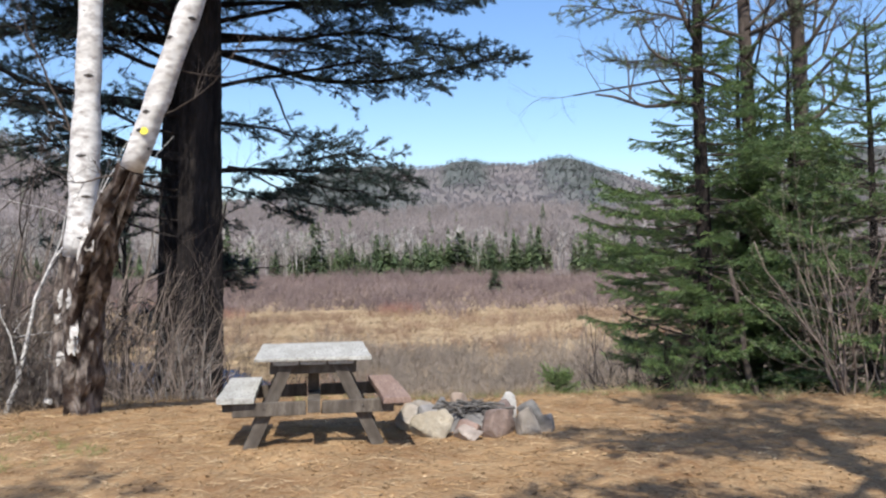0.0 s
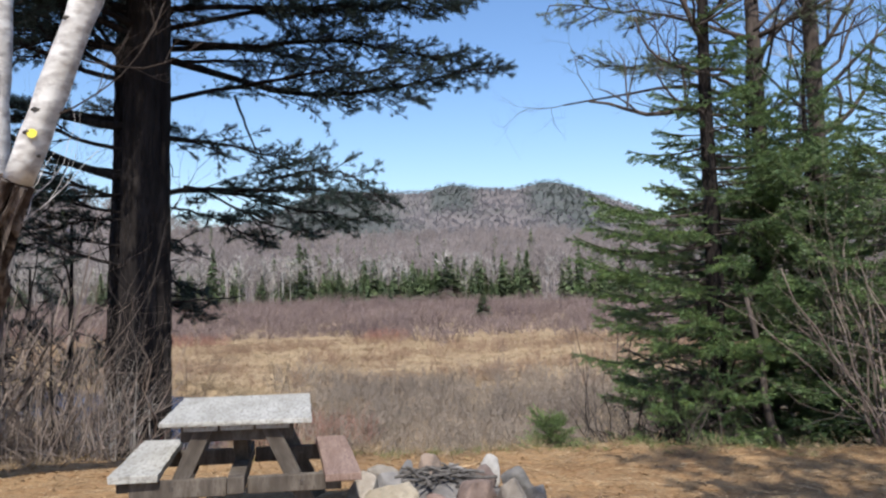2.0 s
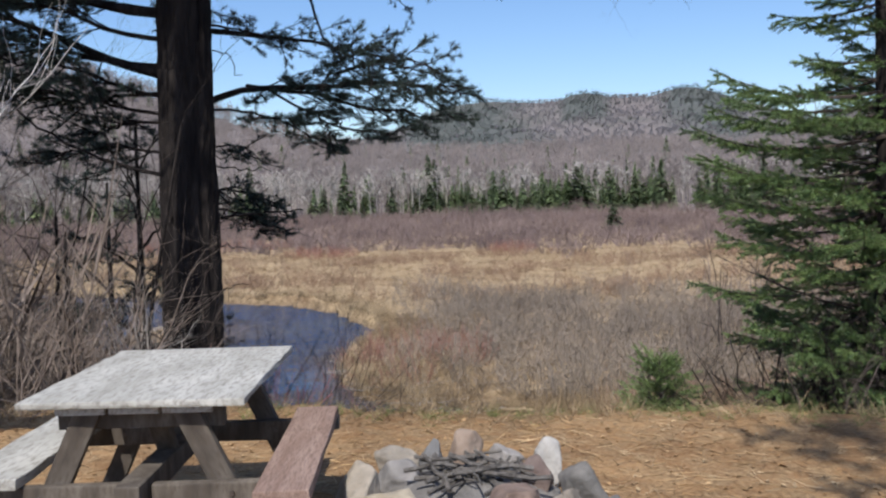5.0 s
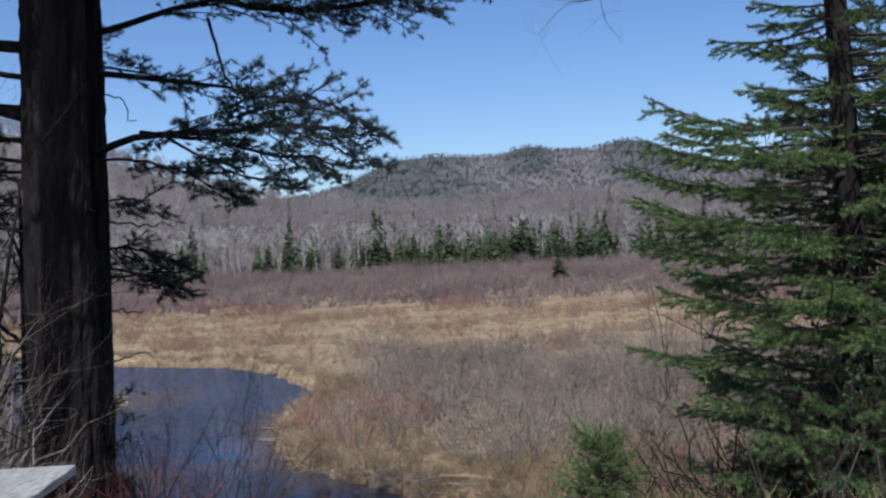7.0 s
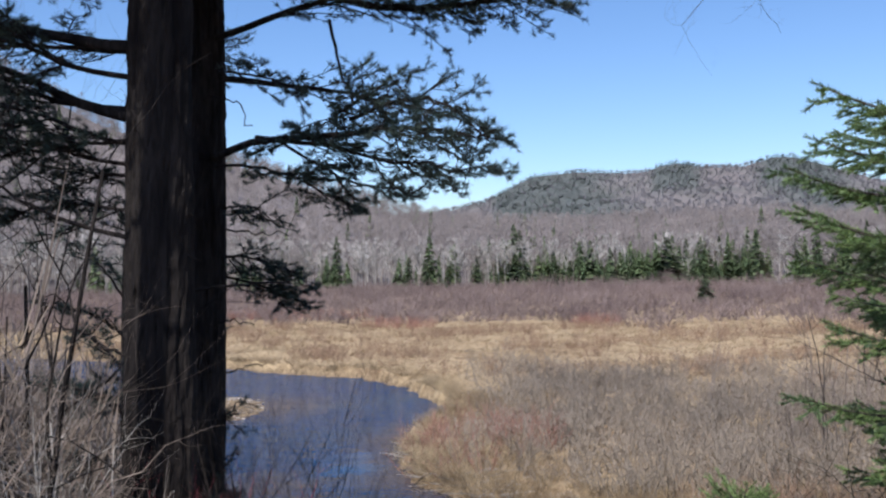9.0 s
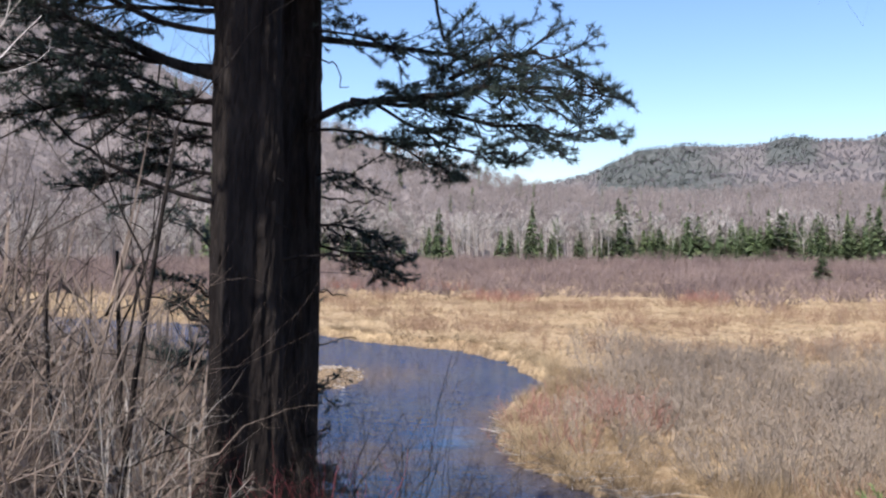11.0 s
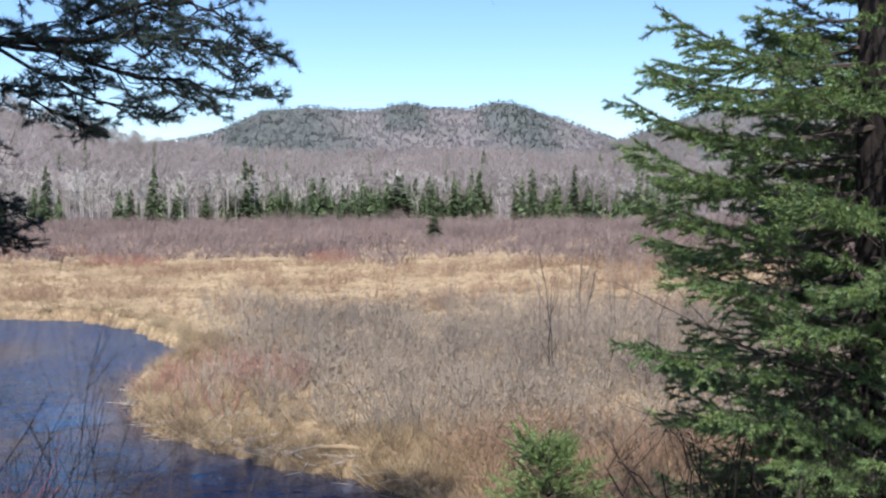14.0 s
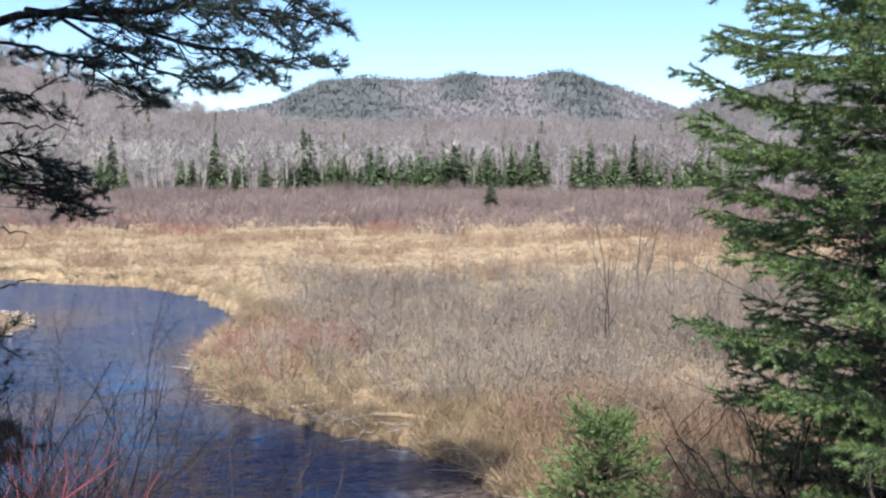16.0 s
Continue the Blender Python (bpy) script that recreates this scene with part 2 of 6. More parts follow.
def tube(path, radii, sides=6, cap=True):
    """A tapered round stem along a path."""
    p, r = np.asarray(path, float), np.asarray(radii, float)
    d = unit(np.gradient(p, axis=0))
    ref = np.array([0.0, 0.0, 1.0]) if abs(d[:, 2]).mean() < 0.8 else np.array([1.0, 0.0, 0.0])
    a = unit(np.cross(d, ref))
    b = np.cross(d, a)
    ang = np.arange(sides) / sides * 2 * np.pi
    ring = p[:, None] + r[:, None, None] * (np.cos(ang)[None, :, None] * a[:, None] + np.sin(ang)[None, :, None] * b[:, None])
    v = ring.reshape(-1, 3)
    f = []
    for i in range(len(p) - 1):
        for j in range(sides):
            k = (j + 1) % sides
            o, q = i * sides, (i + 1) * sides
            f += [(o + j, q + j, q + k), (o + j, q + k, o + k)]
    if cap:
        n = len(v)
        v = np.concatenate([v, p[:1], p[-1:]])
        for j in range(sides):
            k = (j + 1) % sides
            f += [(n, j, k), (n + 1, (len(p) - 1) * sides + k, (len(p) - 1) * sides + j)]
    return v, np.array(f)


def sticks(a, b, ra, rb):
    """Many three-sided straight twigs at once, from points a to b."""
    a, b = np.asarray(a, float).reshape(-1, 3), np.asarray(b, float).reshape(-1, 3)
    n = len(a)
    d = unit(b - a)
    ref = np.where(np.abs(d[:, 2:3]) < 0.8, Z, np.array([1.0, 0, 0]))
    s = unit(np.cross(d, ref))
    u = np.cross(d, s)
    ra, rb = np.broadcast_to(ra, (n,)), np.broadcast_to(rb, (n,))
    rings = []
    for c, r in ((a, ra), (b, rb)):
        for k in range(3):
            t = k * 2 * np.pi / 3
            rings.append(c + r[:, None] * (np.cos(t) * s + np.sin(t) * u))
    v = np.stack(rings, 1).reshape(-1, 3)
    base = np.array([(0, 3, 4), (0, 4, 1), (1, 4, 5), (1, 5, 2), (2, 5, 3), (2, 3, 0)])
    f = (np.arange(n)[:, None, None] * 6 + base).reshape(-1, 3)
    return v, f


def blades(p, d, length, width, rng):
    """Needles, blades or leaf tips: one slim triangle each, from p along d."""
    p, d = np.asarray(p, float).reshape(-1, 3), unit(np.asarray(d, float).reshape(-1, 3))
    s = unit(np.cross(d, rng.normal(size=d.shape)))
    w, ln = np.broadcast_to(width, (len(p),))[:, None], np.broadcast_to(length, (len(p),))[:, None]
    v = np.stack([p - s * w / 2, p + s * w / 2, p + d * ln], 1).reshape(-1, 3)
    return v, np.arange(3 * len(p)).reshape(-1, 3)


def scatter(bag, templates, places, yaw, size, slot=0, tall=None):
    """Lays turned, scaled copies of template arrays (v, f) at many places into one bag."""
    places = np.asarray(places, float)
    pick = np.arange(len(places)) % len(templates)
    for k, (v, f) in enumerate(templates):
        i = np.where(pick == k)[0]
        if not len(i):
            continue
        c, s = np.cos(yaw[i])[:, None], np.sin(yaw[i])[:, None]
        z = size[i] if tall is None else tall[i]
        x = (c * v[None, :, 0] - s * v[None, :, 1]) * size[i][:, None]
        y = (s * v[None, :, 0] + c * v[None, :, 1]) * size[i][:, None]
        w = np.stack([x, y, v[None, :, 2] * z[:, None]], -1) + places[i][:, None]
        ff = (np.arange(len(i))[:, None, None] * len(v) + f[None]).reshape(-1, 3)
        bag.add(w.reshape(-1, 3), ff, slot)
    return bag


def part(name, data, parent, label="", m=None):
    """Links a mesh as one part under a thing or a part."""
    ob = new(name, data)
    ob.parent = parent
    if m is not None:
        ob.matrix_basis = m
    return tagged(ob, label) if label else ob


def thing(name, label, category, m, group=""):
    return_ob = new(name)
    return_ob.empty_display_size = 0.2
    return_ob.matrix_basis = m
    return tagged(return_ob, label, category, group)


def bm_mesh(name, bm, mat, smooth=False):
    me = bpy.data.meshes.new(name)
    bm.to_mesh(me)
    bm.free()
    me.materials.append(mat)
    for p in me.polygons:
        p.use_smooth = smooth
    return me


def board(name, size, mat, wear=0.004, seed=0, cuts=5):
    """A sawn board with rounded, slightly uneven edges, centred at its own origin, long side along y."""
    rng = random.Random(seed)
    bm = bmesh.new()
    bmesh.ops.create_cube(bm, size=1)
    bmesh.ops.scale(bm, vec=size, verts=bm.verts)
    long = [e for e in bm.edges if abs(e.verts[0].co.y - e.verts[1].co.y) > 0.5 * size[1]]
    bmesh.ops.subdivide_edges(bm, edges=long, cuts=cuts, use_grid_fill=True)
    for v in bm.verts:
        v.co.x += rng.uniform(-1, 1) * wear * 0.6
        v.co.z += rng.uniform(-1, 1) * wear * 0.5
        v.co.y += rng.uniform(-1, 1) * wear * 0.8
    sharp = [e for e in bm.edges if len(e.link_faces) == 2 and e.calc_face_angle(0) > 0.9]
    bmesh.ops.bevel(bm, geom=sharp, offset=min(0.006, 0.2 * min(size)), segments=2, affect="EDGES", profile=0.6)
    return bm_mesh(name, bm, mat)


# ---- lie of the land ----
BANK_Y = [10, 19, 21, 22, 23, 24.2, 25.2, 26.5, 28.2, 31.5, 33.5, 36.5, 38.7, 42, 46.5, 50, 51.4, 54.3, 58, 62]
BANK_X = [2.0, 1.9, 1.5, 1.2, 0.7, -0.4, -2, -3.6, -5.5, -7.1, -7.5, -7.4, -6.6, -8.5, -11, -14.7, -20, -26, -40, -95]
WATER_Z, MARSH_Z = -4.5, -4.1


def wave(x, y, s, k=0):
    """Smooth unevenness of about unit height at the wavelength s."""
    x, y = np.asarray(x) / s * 6.2832, np.asarray(y) / s * 6.2832
    return (np.sin(x + 1.3 + k) * np.cos(0.8 * y + 0.7 * k) + np.sin(0.7 * x - 1.1 * y + 2.1 * k) + 0.6 * np.sin(1.9 * x + 1.7 * y + k) + 0.4 * np.cos(3.1 * x - 2.3 * y + 3 * k)) / 2.4


def step(a, b, x):
    t = np.clip((np.asarray(x, float) - a) / (b - a), 0, 1)
    return t * t * (3 - 2 * t)


def edge_y(x):
    return np.interp(x, [-40, -6, -4, -3.5, -2.2, 1, 2.7, 4, 8, 40], [6.5, 7.2, 8.1, 8.7, 9.0, 9.1, 9.0, 8.8, 8.6, 8]) + 0.12 * wave(x, 0, 1.7, 2)


RIDGES = [  # reach of the foot and of the crest, azimuth and the crest's height in degrees over the eye
    (235, 470, [-180, -90, -60, -47, -44, -41, -38, -35, -28, -22, -19, -17, -14, -10, -5, 6, 14, 20, 45, 90, 180], [3, 8, 14.5, 14.8, 13.5, 12.1, 10.3, 8.9, 7.0, 5.0, 4.1, 3.4, 2.6, 2.2, 2.1, 2.3, 1.8, 1.6, 1.5, 2, 3]),
    (310, 560, [-180, 8, 11, 14.8, 17.3, 20.7, 24, 27, 35, 60, 120, 180], [0, 0, 1.6, 3.3, 4.35, 5.35, 5.8, 6.1, 6.5, 5, 3, 0]),
    (560, 1200, [-180, -60, -25, -14, -11, -9.2, -7.7, -5, -1.6, -0.3, 0.6, 1.6, 2.5, 3.1, 5.7, 6.6, 7.6, 8.6, 10, 12.3, 14.8, 18, 25, 60, 180], [0, 2, 2.6, 3.5, 4.1, 5.05, 5.75, 6.0, 5.8, 5.85, 6.2, 6.3, 6.2, 5.95, 5.85, 6.1, 6.35, 6.3, 5.85, 5.0, 3.9, 2.9, 2.5, 2, 0]),
]


def hills(x, y):
    """Height of the hills over the valley floor, and which ridge it is."""
    dx, dy = np.asarray(x, float) - 0.8, np.asarray(y, float) - 5.8
    r, az = np.hypot(dx, dy), np.degrees(np.arctan2(dx, dy))
    best, which = np.zeros_like(r), np.zeros_like(r)
    for i, (foot, crest, a, e) in enumerate(RIDGES):
        top = np.tan(np.radians(np.interp(az, a, e) + 0.22)) * crest + 5.6
        t = np.clip((r - foot) / (crest - foot), 0, 1)
        h = top * np.where(r < crest, t ** 1.25, np.maximum(0.55, 1 - 0.45 * (r - crest) / (0.6 * crest)))
        h = h + np.where(h > 2, 1, h / 2) * (0.018 * crest ** 0.75) * wave(x, y, 0.16 * crest, i) * np.clip(t * 3, 0, 1) * np.where(t < 0.97, 1, 0.25)
        which = np.where(h > best, i + 1, which)
        best = np.maximum(best, h)
    return best, which


def land(x, y):
    """Height of the ground."""
    x, y = np.asarray(x, float), np.asarray(y, float)
    s = y - edge_y(x)
    bluff = 0.03 + 0.06 * step(-1.2, -2.4, s) + 0.03 * wave(x, y, 3.1) + 0.012 * wave(x, y, 0.7, 1) - 0.05 * step(-3.5, -8, s)
    fall = -5.0 * np.clip(s / 8.6, 0, 1.05) ** 1.12 + 0.12 * wave(x, y, 2.6, 3) * step(0.3, 2, s)
    near = np.where(s < 0, bluff, bluff * (1 - step(0, 1.5, s)) + fall * step(-0.1, 0.5, s))
    xb = np.interp(y, BANK_Y, BANK_X)
    slope = np.abs(np.interp(y + 0.5, BANK_Y, BANK_X) - np.interp(y - 0.5, BANK_Y, BANK_X))
    d = (x - xb) / np.sqrt(1 + slope ** 2) + 0.3 * wave(x, y, 2.9, 4) + 0.1 * wave(x, y, 0.8, 5)
    d = np.where(y > 62, 50, d)
    marsh = MARSH_Z + 0.1 * wave(x, y, 9, 1) + 0.07 * wave(x, y, 2.2, 2) - 0.15 * step(6, 0, d) * step(40, 33, y) + 0.12 * step(2.5, 0.4, d) * step(33, 40, y)
    flat = np.where(d > 0, marsh - (marsh - WATER_Z + 0.1) * step(0.32, 0, d), WATER_Z - 0.1 - 0.6 * step(0, -3, d))
    bar = WATER_Z - 0.75 + 1.05 * np.exp(-(((x + 17.6 + 0.3 * (y - 41)) / 3.0) ** 2 + ((y - 39.5) / 5.0) ** 2)) + 0.06 * wave(x, y, 1.4, 6)
    flat = np.maximum(flat, bar)
    z = np.where(y < 12, near, np.maximum(near, flat))
    h, _ = hills(x, y)
    return z + np.where(y > 60, h, h * step(60, 150, np.hypot(x, y)))


def knobs(az, d):
    """Where the far ridge is dark with fir: a dome, two knobs at the crest and a streak between."""
    w = step(-11, -10, az) * step(2.0, -4.5, az + 0.004 * (d - 900) + 1.2 * wave(az * 40, d, 160, 1))
    w = np.maximum(w, step(930, 1050, d) * step(-0.8, 0.5, az) * step(3.8, 2.4, az))
    w = np.maximum(w, step(640, 1000, d + 60 * (az - 9)) * step(5.4, 7.2, az) * step(14, 10, az))
    return 0.92 * np.maximum(w, step(640, 680, d) * step(780, 730, d) * step(-4, -3, az) * step(8, 6, az) * 0.6)


def ground_sheet():
    """One sheet of ground in rings round the bluff, out to the horizon."""
    az = np.radians(np.concatenate([np.arange(-180, -52, 2.5), np.arange(-52, 44, 0.3), np.arange(44, 180, 2.5)]))
    r = np.concatenate([np.geomspace(0.25, 13, 150), np.geomspace(13.1, 90, 240), np.geomspace(90.6, 3800, 230)])
    a, rr = np.meshgrid(az, r)
    x, y = 0.8 + rr * np.sin(a), 3.0 + rr * np.cos(a)
    z = land(x, y)
    n, k = len(az), len(r)
    v = np.stack([x, y, z], -1).reshape(-1, 3)
    i, j = np.meshgrid(np.arange(k - 1), np.arange(n), indexing="ij")
    p, q = i * n + j, i * n + (j + 1) % n
    f = np.concatenate([np.stack([p, q, q + n], -1).reshape(-1, 3), np.stack([p, q + n, p + n], -1).reshape(-1, 3)])
    v = np.concatenate([v, [[0.8, 3.0, float(land(0.8, 3.0))]]])
    hub = np.stack([np.full(n, len(v) - 1), (np.arange(n) + 1) % n, np.arange(n)], -1)
    bag = Bag().add(v, np.concatenate([f, hub]))
    me = bag.mesh("ground", SOILS, smooth=True)
    x, y, z = v.T
    s = y - edge_y(x)
    h, which = hills(x, y)
    d = np.hypot(x, y)
    earth = step(-0.1, 0.5, s + 0.15 * wave(x, y, 0.8, 1))
    straw = step(-4.3, -4.12, z + 0.08 * wave(x, y, 1.3, 2) + 0.15 * step(34, 30, y)) * step(14, 19, y)
    hill = np.where(y > 0, step(205, 240, d), step(60, 90, d))
    az = np.degrees(np.arctan2(x - 0.8, y - 5.8))
    fir = np.where(which == 2, 0.8, 0) + np.where(which == 3, np.clip(0.05 + 0.5 * wave(x, y, 190, 2) + 0.25 * wave(x, y, 70, 1), 0, 0.5), 0)
    fir = np.maximum(fir, np.where(which == 3, knobs(az, d), 0))
    sand = ((az - 8.3) / 1.3) ** 2 + ((d - 222) / 9) ** 2 < 1 + 0.4 * wave(x, y, 5, 1)
    hill = np.where(sand, 0.1, hill)
    for name, w in (("soil_earth", earth), ("soil_straw", straw), ("soil_hill", hill), ("soil_fir", np.clip(fir, 0, 1))):
        at = me.attributes.new(name, "FLOAT", "POINT")
        at.data.foreach_set("value", np.asarray(w, np.float32))
    return tagged(new("ground", me), "bluff of pine duff, marsh and wooded hills", "ground", kind="structure")


ground_sheet()


def river():
    g = np.arange(-95, 45, 0.5), np.arange(13, 63, 0.5)
    x, y = np.meshgrid(*g)
    n = len(g[0])
    v = np.stack([x, y, np.full_like(x, WATER_Z)], -1).reshape(-1, 3)
    i, j = np.meshgrid(np.arange(len(g[1]) - 1), np.arange(n - 1), indexing="ij")
    p = (i * n + j).ravel()
    f = np.concatenate([np.stack([p, p + 1, p + n + 1], -1), np.stack([p, p + n + 1, p + n], -1)])
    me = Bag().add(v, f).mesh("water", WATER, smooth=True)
    # how far the bed shoals: silt off the inner bank of the bend, a gravel tongue off the bar
    off = np.interp(v[:, 1], BANK_Y, BANK_X) - v[:, 0]
    w = 0.6 * step(2.6, 0.1, off + 0.7 * wave(v[:, 0], v[:, 1], 4.0, 2)) * step(38.5, 36, v[:, 1])
    w = np.maximum(w, 0.4 * step(1.0, 0.3, np.hypot((v[:, 0] + 9.5) / 2.6, (v[:, 1] - 27.5) / 2.2) + 0.25 * wave(v[:, 0], v[:, 1], 2.1, 1)))
    w = np.maximum(w, 0.5 * step(1.0, 0.2, np.hypot((v[:, 0] + 16) / 4.5, (v[:, 1] - 40) / 5.5)))
    w = np.maximum(w, 0.95 * step(1.1, 0.4, np.hypot((v[:, 0] - 0.9) / 1.9, (v[:, 1] - 22.0) / 1.1)))
    # still water in the lee of the point
    calm = step(1.1, 0.3, np.hypot((v[:, 0] + 8.1 + 0.35 * (v[:, 1] - 30.5)) / 1.5, (v[:, 1] - 30.5) / 3.2) + 0.3 * wave(v[:, 0], v[:, 1], 2.3, 4))
    for name, value in (("shoal", w), ("calm", calm)):
        at = me.attributes.new(name, "FLOAT", "POINT")
        at.data.foreach_set("value", value.astype(np.float32))
    return tagged(new("water", me), "blue rippled water of a slow river bend", "river", kind="structure")


river()

# ---- picnic table ----


def picnic_table():
    """A short A-frame table: one wide weathered top, two benches, two splayed end frames and a long tie."""
    t = thing("picnic_table", "small weathered wooden picnic table with one brown and one grey bench", "picnic table", pose(-0.905, 6.44, 0.095, 0, 0, 8.6))
    part("tabletop", board("tabletop", (0.80, 1.04, 0.026), GREY_WOOD, 0.007, 1, 9), t, "pale grey weathered slab", pose(0, 0.58, 0.615))
    part("bench", board("bench", (0.25, 1.08, 0.04), GREY_WOOD, 0.006, 2, 7), t, "grey weathered plank", pose(-0.53, 0.58, 0.345))
    part("bench", board("bench", (0.188, 1.14, 0.04), BROWN_WOOD, 0.005, 3, 7), t, "brown stained plank", pose(0.543, 0.41, 0.345, 0, 0, 1.5))
    for x in (-0.53, 0.53):
        for y in (0.1, 0.94):
            part("bench_cleat", board("cleat", (0.19, 0.045, 0.06), FRAME_WOOD, 0.003, 4, 1), t, "", pose(x, y + 0.03, 0.294))
    for y in (0.1, 0.94):
        for s in (-1, 1):
            part("seat_beam", board("seat_beam", (0.50, 0.04, 0.092), FRAME_WOOD, 0.005, 5 + s, 1), t, "", pose(s * 0.305, y, 0.276))
            leg = board("leg", (0.088, 0.042, 0.66), FRAME_WOOD, 0.005, 7, 1)
            part("leg", leg, t, "", pose(s * 0.31, y + 0.043, 0.285, 0, -s * 25, 0))
            part("bolt", bolt_mesh(), t, "", pose(s * 0.34, y - 0.021, 0.28, 90, 0, 0))
        part("top_cleat", board("top_cleat", (0.60, 0.05, 0.10), FRAME_WOOD, 0.004, 6, 1), t, "", pose(0, y + 0.09, 0.552))
    for x in (-0.19, 0.0, 0.19):
        part("apron_strip", board("apron_strip", (0.175, 0.022, 0.03), GREY_WOOD, 0.003, 10, 1), t, "", pose(x, 0.10, 0.588))
    part("tie_beam", board("tie_beam", (0.09, 1.06, 0.09), FRAME_WOOD, 0.004, 8, 5), t, "", pose(0.0, 0.52, 0.30))
    for q, y in ((1, 0.3), (-1, 0.84)):
        part("brace", board("brace", (0.075, 0.04, 0.40), FRAME_WOOD, 0.003, 9, 1), t, "", pose(0, y + 0.08 * q, 0.45, q * 38, 0, 0))
    return t


def bolt_mesh():
    bm = bmesh.new()
    bmesh.ops.create_cone(bm, cap_ends=True, segments=8, radius1=0.011, radius2=0.009, depth=0.01)
    return bm_mesh("bolt", bm, STEEL)


picnic_table()

# ---- fire ring ----
STONES = [  # place, size in x, y, z, turn, base colours
    (-0.05, 6.93, 0.36, 0.30, 0.26, 10, (0.50, 0.43, 0.32), (0.62, 0.55, 0.43), "cream"),
    (-0.27, 7.26, 0.24, 0.28, 0.27, 40, (0.44, 0.38, 0.31), (0.56, 0.50, 0.42), "pale tan"),
    (-0.17, 7.66, 0.24, 0.22, 0.24, 75, (0.33, 0.29, 0.24), (0.5, 0.45, 0.38), "grey-white angular"),
    (0.0, 7.74, 0.18, 0.18, 0.22, 20, (0.20, 0.20, 0.20), (0.33, 0.33, 0.33), "dark grey"),
    (0.16, 7.86, 0.28, 0.22, 0.24, 55, (0.36, 0.26, 0.2), (0.5, 0.4, 0.32), "orange-brown"),
    (0.38, 7.84, 0.20, 0.18, 0.20, 5, (0.45, 0.42, 0.39), (0.58, 0.55, 0.52), "small pale"),
    (0.46, 7.04, 0.36, 0.32, 0.32, 25, (0.27, 0.19, 0.155), (0.4, 0.3, 0.25), "large brown"),
    (0.61, 7.66, 0.17, 0.18, 0.29, 15, (0.6, 0.57, 0.52), (0.78, 0.75, 0.7), "upright white"),
    (0.69, 6.98, 0.22, 0.24, 0.26, 60, (0.28, 0.24, 0.2), (0.44, 0.39, 0.33), "pale grey"),
    (0.78, 7.32, 0.26, 0.28, 0.27, 80, (0.19, 0.18, 0.165), (0.3, 0.285, 0.265), "blue-grey"),
    (0.22, 7.02, 0.30, 0.20, 0.13, 5, (0.38, 0.25, 0.2), (0.5, 0.36, 0.3), "flat reddish"),
    (0.22, 6.84, 0.26, 0.16, 0.15, -10, (0.46, 0.38, 0.33), (0.58, 0.5, 0.44), "low pinkish"),
    (0.56, 7.45, 0.20, 0.20, 0.24, 33, (0.22, 0.16, 0.145), (0.32, 0.25, 0.22), "dark brown"),
    (0.87, 7.10, 0.16, 0.18, 0.20, 12, (0.2, 0.19, 0.18), (0.32, 0.3, 0.28), "grey"),
    (-0.12, 7.48, 0.2, 0.2, 0.2, 66, (0.3, 0.29, 0.28), (0.45, 0.43, 0.42), "soot-stained grey"),
]


def stone_mesh(size, seed):
    """A field stone: a rounded block cut by a few flat breaks."""
    rng = random.Random(seed)
    bm = bmesh.new()
    bmesh.ops.create_icosphere(bm, subdivisions=4, radius=1)
    cuts = [(Vector((rng.gauss(0, 1), rng.gauss(0, 1), rng.gauss(0, 0.8))).normalized(), rng.uniform(0.5, 0.8)) for _ in range(13)]
    off = Vector((rng.uniform(0, 50), rng.uniform(0, 50), 0))
    for v in bm.verts:
        p = v.co.normalized()
        for c, dist in cuts:
            over = p.dot(c) - dist
            if over > 0:
                p = p - c * over * 0.97
        p = p * (1 + 0.10 * noise.noise(p * 2 + off) + 0.03 * noise.noise(p * 7 + off))
        v.co = Vector((p.x * size[0] * 0.58, p.y * size[1] * 0.58, p.z * size[2] * 0.58))
    return bm


